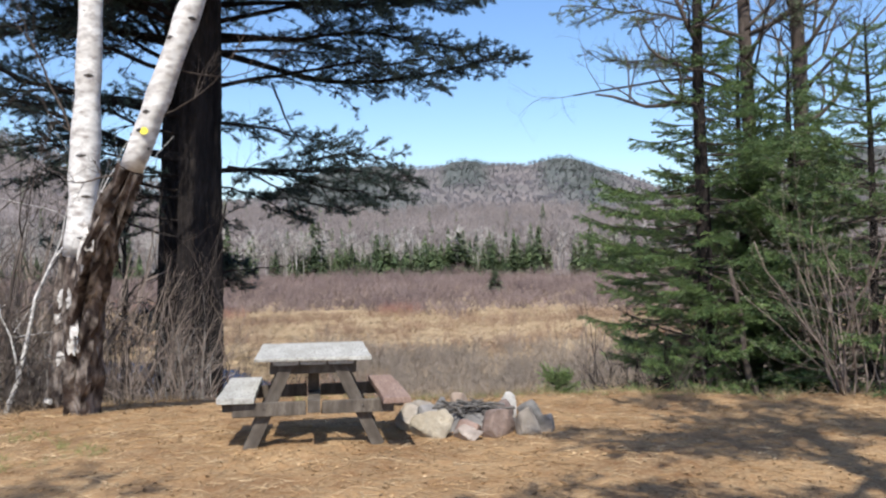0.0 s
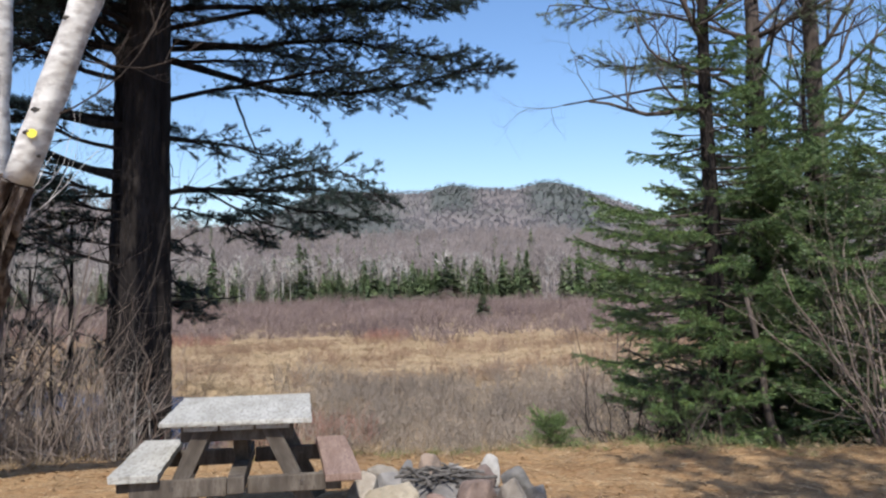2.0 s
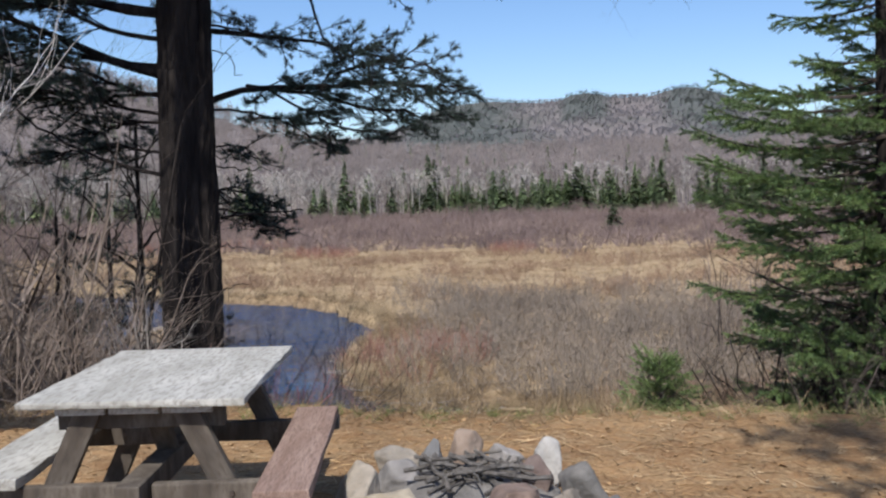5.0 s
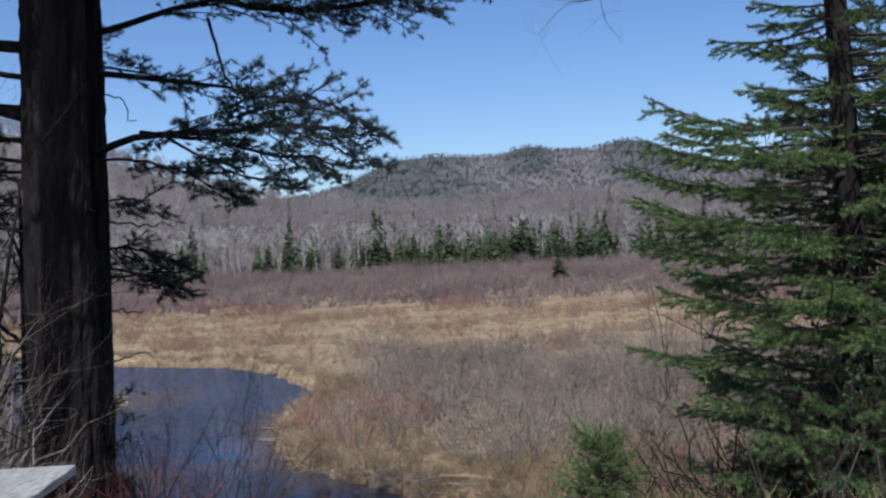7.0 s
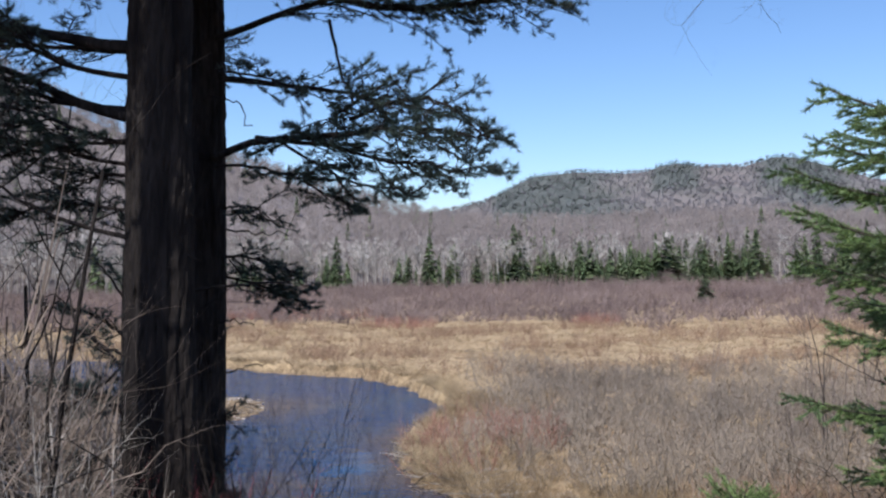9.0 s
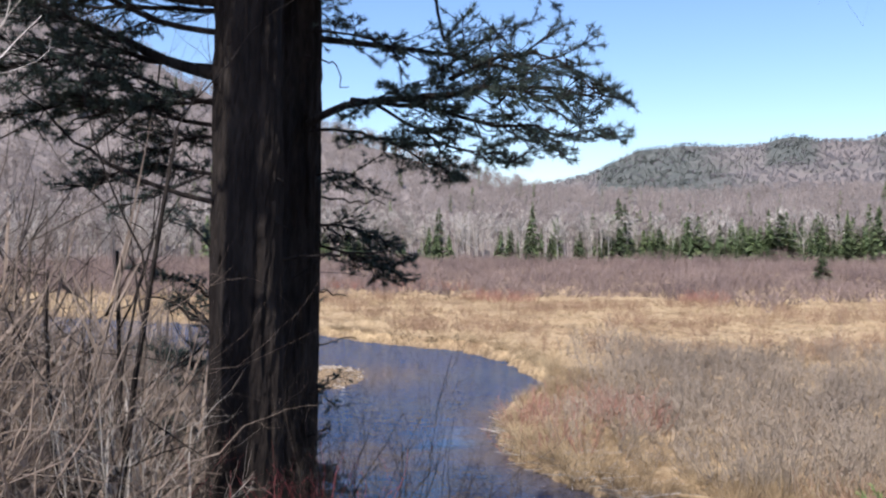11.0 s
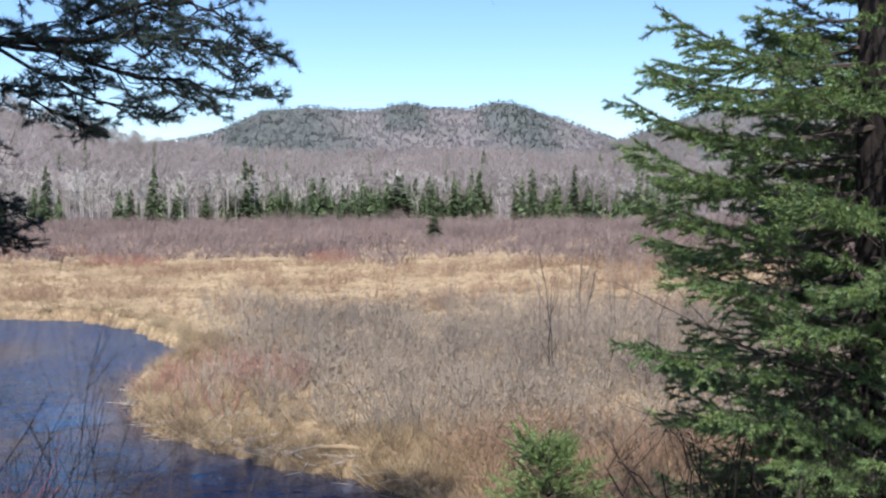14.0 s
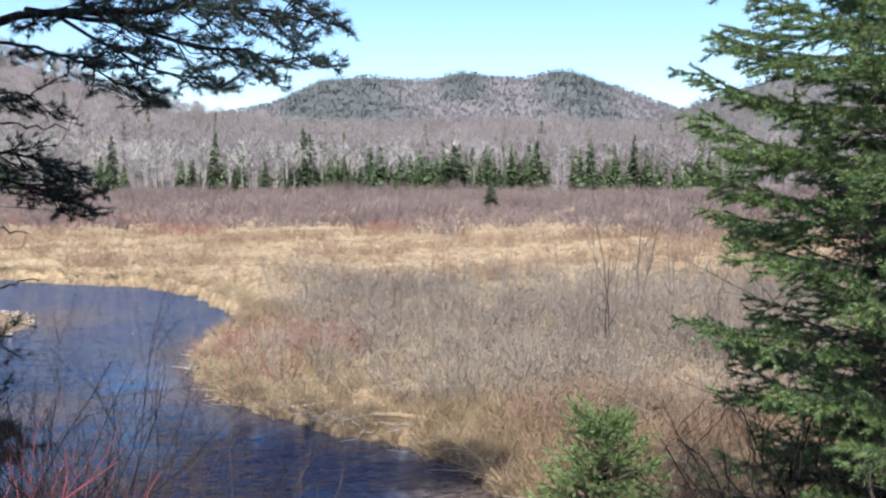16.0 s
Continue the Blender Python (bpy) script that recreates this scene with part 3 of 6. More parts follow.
def fire_ring():
    for i, (x, y, sx, sy, sz, turn, c1, c2, look_word) in enumerate(STONES):
        x, sx, sy, sz = 0.93 * x - 0.05, 0.86 * sx, 0.92 * sy, 0.95 * sz
        mat = material("stone_" + look_word.replace(" ", "_").replace("-", "_"), tuple(0.5 * c for c in c1), tuple(0.74 * c for c in c2), 7.0, 0.85, 0.8, 26.0, tuple(0.42 * c for c in c2), dist=0.015)
        ob = new("fire_ring_stone", bm_mesh("stone", stone_mesh((sx, sy, sz), i + 3), mat, True))
        ob.matrix_basis = pose(x, y, float(land(x, y)) + 0.27 * sz, 0, 0, turn)
        tagged(ob, look_word + " field stone of the fire ring on needle duff", "stone", "stones of the fire ring")
    # ash and charred sticks in the middle
    bm = bmesh.new()
    bmesh.ops.create_grid(bm, x_segments=20, y_segments=20, size=0.42)
    for v in bm.verts:
        r = v.co.length
        v.co.z = 0.10 * max(0, 1 - (r / 0.42) ** 2) + 0.012 * noise.noise(v.co * 14)
        if r > 0.4:
            v.co *= 0.4 / r
            v.co.z = -0.03
    ob = new("ash_bed", bm_mesh("ash_bed", bm, ASH, True))
    ob.matrix_basis = pose(0.19, 7.4, 0.08)
    tagged(ob, "grey ash heap inside the fire ring", "ash")
    rng = random.Random(5)
    for i in range(38):
        ln, a, r = rng.uniform(0.18, 0.45), rng.uniform(0, 180), rng.uniform(0.006, 0.014)
        p = [(ln * (k / 4 - 0.5), 0.02 * rng.uniform(-1, 1), 0.01 * rng.uniform(-1, 1)) for k in range(5)]
        v, f = tube(p, [r * rng.uniform(0.7, 1.1) for _ in range(5)], 6)
        ob = new("charred_stick", Bag().add(v, f).mesh("charred_stick", CHAR))
        ob.matrix_basis = pose(0.19 + rng.uniform(-0.2, 0.2), 7.42 + rng.uniform(-0.16, 0.16), 0.165 + 0.002 * i, 0, rng.uniform(-14, 14), a)
        tagged(ob, "charred stick lying on the ash of the fire ring", "stick", "charred sticks")


fire_ring()

# ---- trees of the bluff ----


def bend(points, n):
    """A smooth path of n points through a few given ones."""
    p = np.asarray(points, float)
    s = np.r_[0, np.cumsum(np.linalg.norm(np.diff(p, axis=0), axis=1))]
    t = np.linspace(0, s[-1], n)
    q = np.stack([np.interp(t, s, p[:, k]) for k in range(3)], 1)
    for _ in range(3):
        q[1:-1] = 0.25 * q[:-2] + 0.5 * q[1:-1] + 0.25 * q[2:]
    return q


def barky(path, radii, sides, depth, seed, pitch=7.0):
    """A trunk with furrowed bark as real relief."""
    rng = np.random.default_rng(seed)
    v, f = tube(path, radii, sides)
    n = len(path)
    body = v[: n * sides].reshape(n, sides, 3)
    centre = np.asarray(path)[:, None]
    ang = np.arange(sides) / sides * 2 * np.pi
    z = np.arange(n)[:, None]
    run = np.linspace(0, 1, n)[:, None] * np.linalg.norm(np.asarray(path)[-1] - np.asarray(path)[0])
    ridge = np.zeros((n, sides))
    for k in range(9):
        a, b, c = rng.integers(3, int(3 * pitch)), rng.uniform(-2.2, 2.2), rng.uniform(0, 6.28)
        ridge += np.sin(a * ang[None] + b * run + c + 0.8 * np.sin(run * rng.uniform(1, 5) + c))
    ridge = np.clip(ridge / 3, -1, 0.5) + 0.25 * rng.normal(size=ridge.shape)
    out = body - centre
    v[: n * sides] = (centre + out * (1 + depth * ridge[..., None] / np.maximum(np.linalg.norm(out, axis=2, keepdims=True), 0.02))).reshape(-1, 3)
    return v, f


def pine_tufts(bag, ends, dirs, rng, count=26, length=0.075, width=0.0085, slot=0):
    """Round bursts of long needles at twig ends."""
    n = len(ends)
    d = np.repeat(unit(dirs), count, 0) * 0.5 + rng.normal(size=(n * count, 3)) * 0.55 + Z * 0.12
    p = np.repeat(ends, count, 0) - np.repeat(unit(dirs), count, 0) * rng.uniform(0, 0.07, (n * count, 1))
    size = np.repeat(rng.uniform(0.75, 1.2, n), count)
    bag.add(*blades(p, d, length * size * rng.uniform(0.75, 1.1, n * count), width, rng), slot)


def pine_limb(points, r0, rng, leafy=0.35, density=1.0, needles=26):
    """A limb with side branches in flat sprays, and needle tufts on the outer ones: wood bag and needle bag."""
    wood, green = Bag(), Bag()
    n = 14
    path = bend(points, n) + rng.normal(size=(n, 3)) * np.linspace(0, 0.03, n)[:, None]
    length = np.linalg.norm(np.diff(path, axis=0), axis=1).sum()
    wood.add(*tube(path, np.linspace(r0, max(0.006, 0.15 * r0), n), 7))
    if leafy >= 1:
        return wood, green
    ends, dirs = [path[-1]], [path[-1] - path[-2]]
    k = max(4, int(length * 6.0 * density))
    for i in range(k):
        s = leafy + (1 - leafy) * (i + rng.uniform(0, 1)) / k
        j = min(n - 2, int(s * (n - 1)))
        base = path[j] + (path[j + 1] - path[j]) * (s * (n - 1) - j)
        ahead = unit(path[j + 1] - path[j])
        side = unit(np.cross(ahead, Z)) * (1 if i % 2 else -1)
        ln = (0.32 + 0.85 * (1 - s) * min(1.0, length / 3.5)) * rng.uniform(0.55, 1.3)
        way = unit(ahead * rng.uniform(0.4, 1.0) + side * rng.uniform(0.3, 1.0) + Z * rng.uniform(-0.55, 0.4))
        tip = base + way * ln + Z * rng.uniform(-0.08, 0.06)
        mid = 0.5 * (base + tip) + rng.normal(size=3) * 0.04
        wood.add(*sticks([base, mid], [mid, tip], [0.011, 0.008], [0.008, 0.005]))
        ends.append(tip)
        dirs.append(way)
        for m in range(int(5 + 11 * ln)):
            u = rng.uniform(0.2, 1)
            b2 = base + (tip - base) * u
            w2 = unit(way * rng.uniform(0.3, 1) + unit(np.cross(way, Z)) * rng.choice([-1, 1]) * rng.uniform(0.3, 0.9) + Z * rng.uniform(-0.35, 0.45))
            e2 = b2 + w2 * rng.uniform(0.1, 0.24)
            wood.add(*sticks([b2], [e2], [0.005], [0.003]))
            ends.append(e2)
            dirs.append(w2)
    pine_tufts(green, np.array(ends), np.array(dirs), rng, needles)
    return wood, green


def white_pine(base, lean, height, radius, limbs, name_label, seed, crown_from, crown_reach, dead=(), dense=1.0):
    rng = np.random.default_rng(seed)
    t = thing("white_pine", name_label, "pine tree", pose(*base))
    o = np.array(base)
    zs = np.linspace(-0.6, height, 150 if radius > 0.25 else 60)
    path = np.stack([np.interp(zs, *zip(*[(z, x) for z, x, y in lean])), np.interp(zs, *zip(*[(z, y) for z, x, y in lean])), zs], 1)
    flare = radius * (1.16 * np.exp(-np.maximum(zs, 0) / 0.35) * 0.35 + 1 - (0.5 if radius > 0.25 else 0.82) * np.clip(zs / height, 0, 1) ** 1.15)
    part("trunk", Bag().add(*barky(path, flare, 72 if radius > 0.25 else 20, 0.024 if radius > 0.25 else 0.01, seed)).mesh("trunk", PINE_BARK, smooth=False), t)

    def hang(points, r0, leafy, density, needles):
        points = [tuple(q) for q in points]
        z = points[0][2] - o[2]
        core = (o[0] + np.interp(z, zs, path[:, 0]), o[1] + np.interp(z, zs, path[:, 1]), points[0][2] - 0.04)
        if 0.05 < math.dist(core, points[0]) < 0.75:
            points = [core] + points
        w, g = pine_limb(np.asarray(points) - o, r0, rng, leafy, density, needles)
        limb = part("limb", w.mesh("limb", PINE_BARK, smooth=True), t)
        if g.v:
            part("needles", g.mesh("needles", PINE_NEEDLE), limb)

    for pts, r0, leafy, density in limbs:
        hang(pts, r0, leafy, density, 26)
    for pts, r0 in dead:
        hang(pts, r0, 1, 1, 0)
    z, a = crown_from, rng.uniform(0, 6)
    while z < height - 0.4:
        u = (z - crown_from) / (height - crown_from)
        reach = crown_reach * (1 - 0.75 * u) * rng.uniform(0.75, 1.1)
        c = np.array([np.interp(z, zs, path[:, 0]), np.interp(z, zs, path[:, 1]), z]) + o
        way = np.array([math.cos(a), math.sin(a), 0])
        hang([c, c + way * reach * 0.5 + Z * (0.15 + 0.5 * u), c + way * reach + Z * (0.1 + 0.9 * u)], 0.05 * (1 - 0.7 * u), 0.22, (0.9 if u < 0.6 else 0.6) * dense, int(18 * dense))
        a += 2.4
        z += 0.21 + 0.25 * u
    return t


PA, PB = (-3.43, 12.58, float(land(-3.43, 12.58))), (-4.82, 15.57, float(land(-4.82, 15.57)))


def overhead(cx, cy, rows):
    """Arching upper limbs round a trunk: heading, height and reach for each."""
    return [([(cx + 0.3 * math.sin(a), cy - 0.3 * math.cos(a), z), (cx + 2.0 * math.sin(a), cy - 2.0 * math.cos(a), z + 0.55), (cx + r * math.sin(a), cy - r * math.cos(a), z + 0.45)], 0.05, 0.2, 1.7) for a, z, r in rows]


white_pine(
    PA, [(-1, -0.03, 0), (1.5, 0.0, 0), (4.6, 0.04, 0), (8, 0.1, 0), (20, 0.2, 0)], 15.2, 0.325,
    [  # limbs: path, thickness, where the needles begin, density
        ([(-3.75, 12.57, 2.79), (-4.29, 12.68, 2.99), (-4.77, 12.79, 3.21), (-5.46, 13.00, 3.54), (-6.26, 13.22, 3.82), (-7.21, 13.33, 4.20)], 0.06, 0.35, 1.2),
        ([(-3.75, 12.57, 3.45), (-4.28, 12.57, 3.58), (-4.73, 12.57, 3.68), (-5.53, 12.46, 3.84), (-6.14, 12.35, 4.11), (-7.21, 12.25, 4.42)], 0.065, 0.2, 1.2),
        ([(-3.75, 12.57, 2.62), (-4.19, 12.46, 2.57), (-4.61, 12.35, 2.47), (-5.07, 12.35, 2.66)], 0.022, 0.2, 1.2),
        ([(-3.75, 12.57, 2.31), (-4.54, 13.00, 2.30), (-5.21, 13.33, 2.21)], 0.02, 0.25, 1.2),
        ([(-3.90, 12.57, 1.98), (-4.49, 12.66, 2.11), (-5.26, 12.66, 1.91)], 0.02, 0.2, 1.2),
        ([(-3.90, 12.41, 4.04), (-4.75, 11.55, 4.39), (-5.94, 10.78, 4.30)], 0.04, 0.3, 1.3),
        ([(-3.98, 12.66, 2.41), (-4.75, 12.41, 2.67), (-5.61, 12.24, 2.54)], 0.024, 0.25, 1.3),
        ([(-3.90, 12.57, 2.59), (-4.58, 12.15, 2.92), (-5.35, 11.73, 2.92)], 0.028, 0.25, 1.2),
        ([(-3.90, 12.49, 3.18), (-4.75, 11.89, 3.53), (-5.77, 11.38, 3.44)], 0.032, 0.25, 1.2),
        ([(-3.98, 12.74, 2.92), (-5.09, 12.66, 3.18), (-6.38, 12.49, 3.01)], 0.032, 0.3, 1.2),
    ] + overhead(-3.36, 12.58, [(-0.7, 4.7, 3.0), (-0.3, 5.4, 3.2), (0.6, 5.3, 2.6), (-0.5, 5.9, 4.0), (0.2, 6.2, 4.2), (-0.8, 6.6, 3.8), (0.05, 6.6, 4.4), (-0.3, 6.9, 4.6), (0.35, 7.0, 4.0), (-1.1, 5.2, 3.2), (-0.9, 4.6, 2.6), (-1.5, 4.9, 3.4), (-1.4, 5.8, 3.6), (-2.2, 5.0, 3.2), (-0.1, 5.2, 2.6), (0.25, 5.6, 3.0), (-0.45, 5.0, 2.4), (-1.7, 4.4, 3.4), (-1.9, 5.6, 3.8), (-1.6, 6.6, 4.0)]),
    "old white pine with dark furrowed bark on the bank", 11, 7.6, 4.6,
    [
        ([(-3.31, 12.57, 1.21), (-2.88, 12.90, 1.27), (-2.34, 13.22, 1.31)], 0.02),
        ([(-3.69, 12.35, 1.70), (-4.20, 12.25, 1.91), (-4.87, 12.14, 2.25), (-5.43, 12.03, 2.79)], 0.026),
        ([(-3.75, 12.46, 0.66), (-4.10, 12.35, 0.89), (-4.36, 12.35, 1.02)], 0.02),
        ([(-3.31, 12.46, 1.49), (-2.99, 12.57, 1.52)], 0.012),
        ([(-3.31, 12.46, 1.87), (-3.04, 12.57, 1.88)], 0.012),
    ],
)
white_pine(
    PB, [(-1, -0.08, 0), (1.5, 0.0, 0), (4.6, 0.1, 0), (8, 0.2, 0), (20, 0.4, 0)], 13.8, 0.35,
    [
        ([(-3.67, 14.58, 4.82), (-2.79, 15.17, 4.65), (-1.85, 15.41, 4.38), (-0.65, 15.52, 4.53), (0.46, 15.64, 4.80), (1.33, 15.76, 4.96)], 0.06, 0.3, 2.3),
        ([(-3.65, 14.58, 5.10), (-2.55, 14.93, 5.08), (-1.32, 15.17, 5.32), (-0.05, 15.41, 5.06), (0.66, 15.52, 5.03)], 0.05, 0.3, 2.3),
        ([(-3.60, 14.34, 5.51), (-2.50, 14.70, 5.68), (-1.01, 15.17, 5.69), (0.18, 15.41, 6.05), (0.84, 15.52, 5.92)], 0.05, 0.25, 2.3),
        ([(-4.47, 15.44, 2.81), (-3.58, 14.90, 2.96), (-2.63, 14.25, 2.80), (-1.71, 13.72, 2.77), (-1.03, 13.28, 2.7), (-0.5, 12.86, 2.5)], 0.055, 0.3, 1.05),
        ([(-3.58, 14.90, 2.96), (-2.39, 14.47, 2.74), (-1.63, 14.25, 2.45), (-1.06, 14.15, 2.40), (-0.60, 14.04, 2.40)], 0.032, 0.25, 1.05),
        ([(-2.10, 14.04, 2.94), (-1.35, 13.39, 3.00), (-0.87, 12.96, 2.85), (-0.60, 12.75, 2.62)], 0.024, 0.1, 1.05),
        ([(-2.27, 14.15, 3.05), (-1.67, 13.61, 3.11), (-1.35, 13.28, 3.16)], 0.02, 0.15, 1.05),
        ([(-3.32, 14.79, 2.93), (-2.53, 14.47, 2.47), (-1.99, 14.36, 2.27), (-1.51, 14.25, 2.12)], 0.022, 0.25, 1.05),
        ([(-4.47, 15.44, 2.74), (-3.69, 15.12, 2.66), (-3.11, 14.90, 2.47), (-2.64, 14.79, 2.25), (-2.37, 14.68, 2.09)], 0.024, 0.4, 1.05),
        ([(-4.58, 15.65, 2.20), (-4.00, 15.44, 2.23), (-3.61, 15.22, 2.14)], 0.018, 0.35, 1.05),
        ([(-4.58, 15.76, 1.62), (-4.10, 16.08, 1.55), (-3.72, 16.30, 1.33)], 0.024, 0.2, 2.0),
        ([(-4.58, 15.76, 1.36), (-4.15, 16.19, 1.22), (-3.77, 16.62, 0.95)], 0.022, 0.2, 2.0),
        ([(-4.58, 15.55, 3.97), (-3.77, 15.22, 3.79), (-3.02, 15.01, 3.56)], 0.022, 0.3, 0.8),
        ([(-3.93, 14.58, 5.26), (-2.00, 15.12, 5.80), (0.48, 15.33, 5.80)], 0.05, 0.3, 1.4),
        ([(-3.93, 14.36, 5.59), (-2.53, 13.61, 6.02), (-0.70, 13.18, 5.80)], 0.05, 0.3, 1.4),
        ([(-3.93, 14.79, 5.05), (-2.64, 15.98, 5.37), (-1.13, 17.05, 5.16)], 0.05, 0.3, 1.3),
        ([(-3.93, 14.47, 6.02), (-1.67, 14.15, 6.66), (1.23, 14.04, 6.56)], 0.05, 0.3, 1.3),
    ] + overhead(-4.6, 15.57, [(-0.35, 5.1, 3.8), (0.0, 4.9, 3.4), (0.3, 5.2, 3.8), (-0.15, 6.0, 4.9), (0.5, 6.0, 4.4), (0.9, 6.4, 4.2), (0.15, 7.6, 5.6), (-0.12, 7.8, 5.6), (0.4, 8.1, 5.4), (0.0, 8.4, 5.6), (0.25, 9.0, 5.4), (-0.25, 9.0, 5.4), (1.2, 5.6, 3.6), (1.3, 6.6, 4.0)]),
    "tall white pine behind the old one with a long low bough", 12, 8.4, 5.2,
    [
        ([(-3.02, 15.87, 4.56), (-2.59, 15.12, 3.65), (-2.21, 14.47, 3.22), (-2.05, 14.04, 2.89)], 0.024),
        ([(-4.58, 15.65, 1.95), (-4.21, 15.87, 1.91), (-3.72, 16.08, 1.86)], 0.016),
        ([(-4.64, 15.76, 0.10), (-4.43, 16.08, 0.11), (-4.13, 16.19, 0.14)], 0.016),
        ([(-4.64, 15.55, -0.53), (-4.13, 15.44, -0.37)], 0.016),
        ([(-4.64, 15.55, -1.04), (-4.02, 15.33, -0.80)], 0.016),
        ([(-4.58, 15.55, 0.74), (-4.11, 15.33, 0.79), (-3.76, 15.12, 0.77)], 0.014),
        ([(-4.58, 15.44, 3.65), (-3.93, 15.12, 3.44), (-3.72, 15.01, 3.11)], 0.014),
    ],
)


white_pine((-5.7, 15.7, float(land(-5.7, 15.7))), [(0, 0, 0), (8, 0.1, 0)], 7.4, 0.1, [], "young dark pine in the thicket behind the old ones", 14, 2.6, 1.9, (), 1.3)
white_pine((-7.2, 17.5, float(land(-7.2, 17.5))), [(0, 0, 0), (8, 0.1, 0)], 7.0, 0.1, [], "young dark pine in the thicket behind the old ones", 15, 2.4, 2.0, (), 1.2)


def bare_limbs(bag, start, way, length, radius, rng, depth=3, slot=0, droop=0.0, wiggle=0.16, twigs=None):
    """A leafless limb that forks into finer and finer twigs."""
    n = 6
    p = [np.asarray(start, float)]
    w = unit(way)
    for i in range(n):
        w = unit(w + rng.normal(size=3) * wiggle + Z * (0.05 - droop))
        p.append(p[-1] + w * length / n)
    p = np.array(p)
    r = np.linspace(radius, radius * 0.4, n + 1)
    if radius > 0.012:
        bag.add(*tube(p, r, 6 if radius > 0.03 else 5), slot)
    else:
        bag.add(*sticks(p[:-1], p[1:], r[:-1], r[1:]), slot)
    if depth:
        for i in range(rng.integers(3, 6)):
            j = rng.integers(1, n + 1)
            side = unit(rng.normal(size=3) * 0.8 + w * 0.9 + Z * 0.3)
            own = bag
            if twigs is not None:
                own = Bag()
                twigs.append(own)
            bare_limbs(own, p[j], side, length * rng.uniform(0.35, 0.6), r[j] * 0.6, rng, depth - 1, slot, droop)


def on_land(x, y, up=0.0):
    return (x, y, float(land(x, y)) + up)


def birch_tree(name_label, pts, radii, seed, rot_z=None, limbs=(), blaze=None):
    """A birch along a path, with dark scars across, its foot in rotten bark."""
    rng = np.random.default_rng(seed)
    base = np.asarray(pts[0], float)
    t = thing("birch_tree", name_label, "birch tree", pose(*base))
    path = bend(np.asarray(pts) - base, 46)
    rr = np.interp(np.linspace(0, 1, 46), np.linspace(0, 1, len(radii)), radii) * (1 + 0.05 * rng.normal(size=46))
    cut = 0 if rot_z is None else int(np.argmin(np.abs(path[:, 2] + base[2] - rot_z)))
    if cut:
        part("rotten_foot", Bag().add(*barky(path[: cut + 1], rr[: cut + 1] * 1.02, 24, 0.055, seed, 4)).mesh("rotten_foot", BIRCH_ROT), t, "dark peeling rotten bark")
        for _ in range(7):
            j, a0 = rng.integers(cut // 3, cut), rng.uniform(-2.7, -0.4)
            arc, tall, m = rng.uniform(0.15, 0.4), rng.uniform(0.03, 0.1), 6
            g, u = np.meshgrid(np.linspace(-1, 1, m), np.linspace(-1, 1, m))
            rad = rr[j] * 1.09 + 0.03 * np.abs(g) ** 3 + 0.006 * rng.normal(size=g.shape)
            side = a0 + arc * g * (1 - 0.35 * np.abs(u) * rng.uniform(0.3, 1))
            v = path[j] + np.stack([rad * np.cos(side), rad * np.sin(side), tall * (u + 0.3 * rng.normal(size=g.shape) * (np.abs(u) > 0.9))], -1).reshape(-1, 3)
            q = (np.arange(m - 1)[:, None] * m + np.arange(m - 1)).ravel()
            part("bark_peel", Bag().add(v, np.concatenate([np.stack([q, q + 1, q + m + 1], 1), np.stack([q, q + m + 1, q + m], 1)])).mesh("bark_peel", BIRCH), t, "curled white bark peel")
    part("trunk", Bag().add(*barky(path[cut:], rr[cut:], 22, 0.004, seed, 2)).mesh("trunk", BIRCH, smooth=True), t)
    for _ in range(16):
        j = rng.integers(cut + 1, 44)
        way = unit(rng.normal(size=3) * (1, 1, 0.1) - np.array([0, 0.7, 0]))
        q = path[j] + way * rr[j] * 0.93
        s = unit(np.cross(way, Z))
        part("bark_scar", Bag().add(*tube([q - s * 0.35 * rr[j], q + way * 0.008, q + s * 0.35 * rr[j]], [0.006, 0.018, 0.006], 6)).mesh("bark_scar", CHAR), t, "black bark scar")
    for s, way, ln, r in limbs:
        b = Bag()
        bare_limbs(b, np.asarray(s) - base, way, ln, r, rng, 3)
        part("limb", b.mesh("limb", BIRCH if r > 0.02 else BARK, smooth=True), t)
    if blaze:
        j = int(np.argmin(np.abs(path[:, 2] + base[2] - blaze)))
        bm = bmesh.new()
        bmesh.ops.create_circle(bm, cap_ends=True, segments=16, radius=0.03)
        ob = part("paint_blaze", bm_mesh("paint_blaze", bm, BLAZE), t, "yellow painted trail mark")
        ob.matrix_basis = Matrix.Translation(path[j] + np.array([0.25, -0.97, 0.0]) * (rr[j] + 0.012)) @ pose(0, 0, 0, 78, 0, 12)
    return t


birch_tree("straight white birch with a rotten dark foot at the bluff edge", [on_land(-3.83, 9.2, -0.2), (-3.74, 9.2, 0.7), (-3.65, 9.2, 1.62), (-3.58, 9.2, 2.84), (-3.52, 9.2, 4.1), (-3.4, 9.1, 8.5)], [0.19, 0.16, 0.125, 0.108, 0.105, 0.05], 21, 1.55,
           [((-3.6, 9.2, 2.2), (-0.8, 0.1, 1.3), 1.6, 0.02), ((-3.55, 9.1, 3.9), (0.5, 0.3, 1), 1.6, 0.02), ((-3.5, 9.1, 5), (1, 0.3, 1), 2.2, 0.03), ((-3.45, 9.1, 6), (-1, -0.3, 1), 2.0, 0.03), ((-3.4, 9.1, 8.3), (0.2, 0, 1), 2.0, 0.03)])
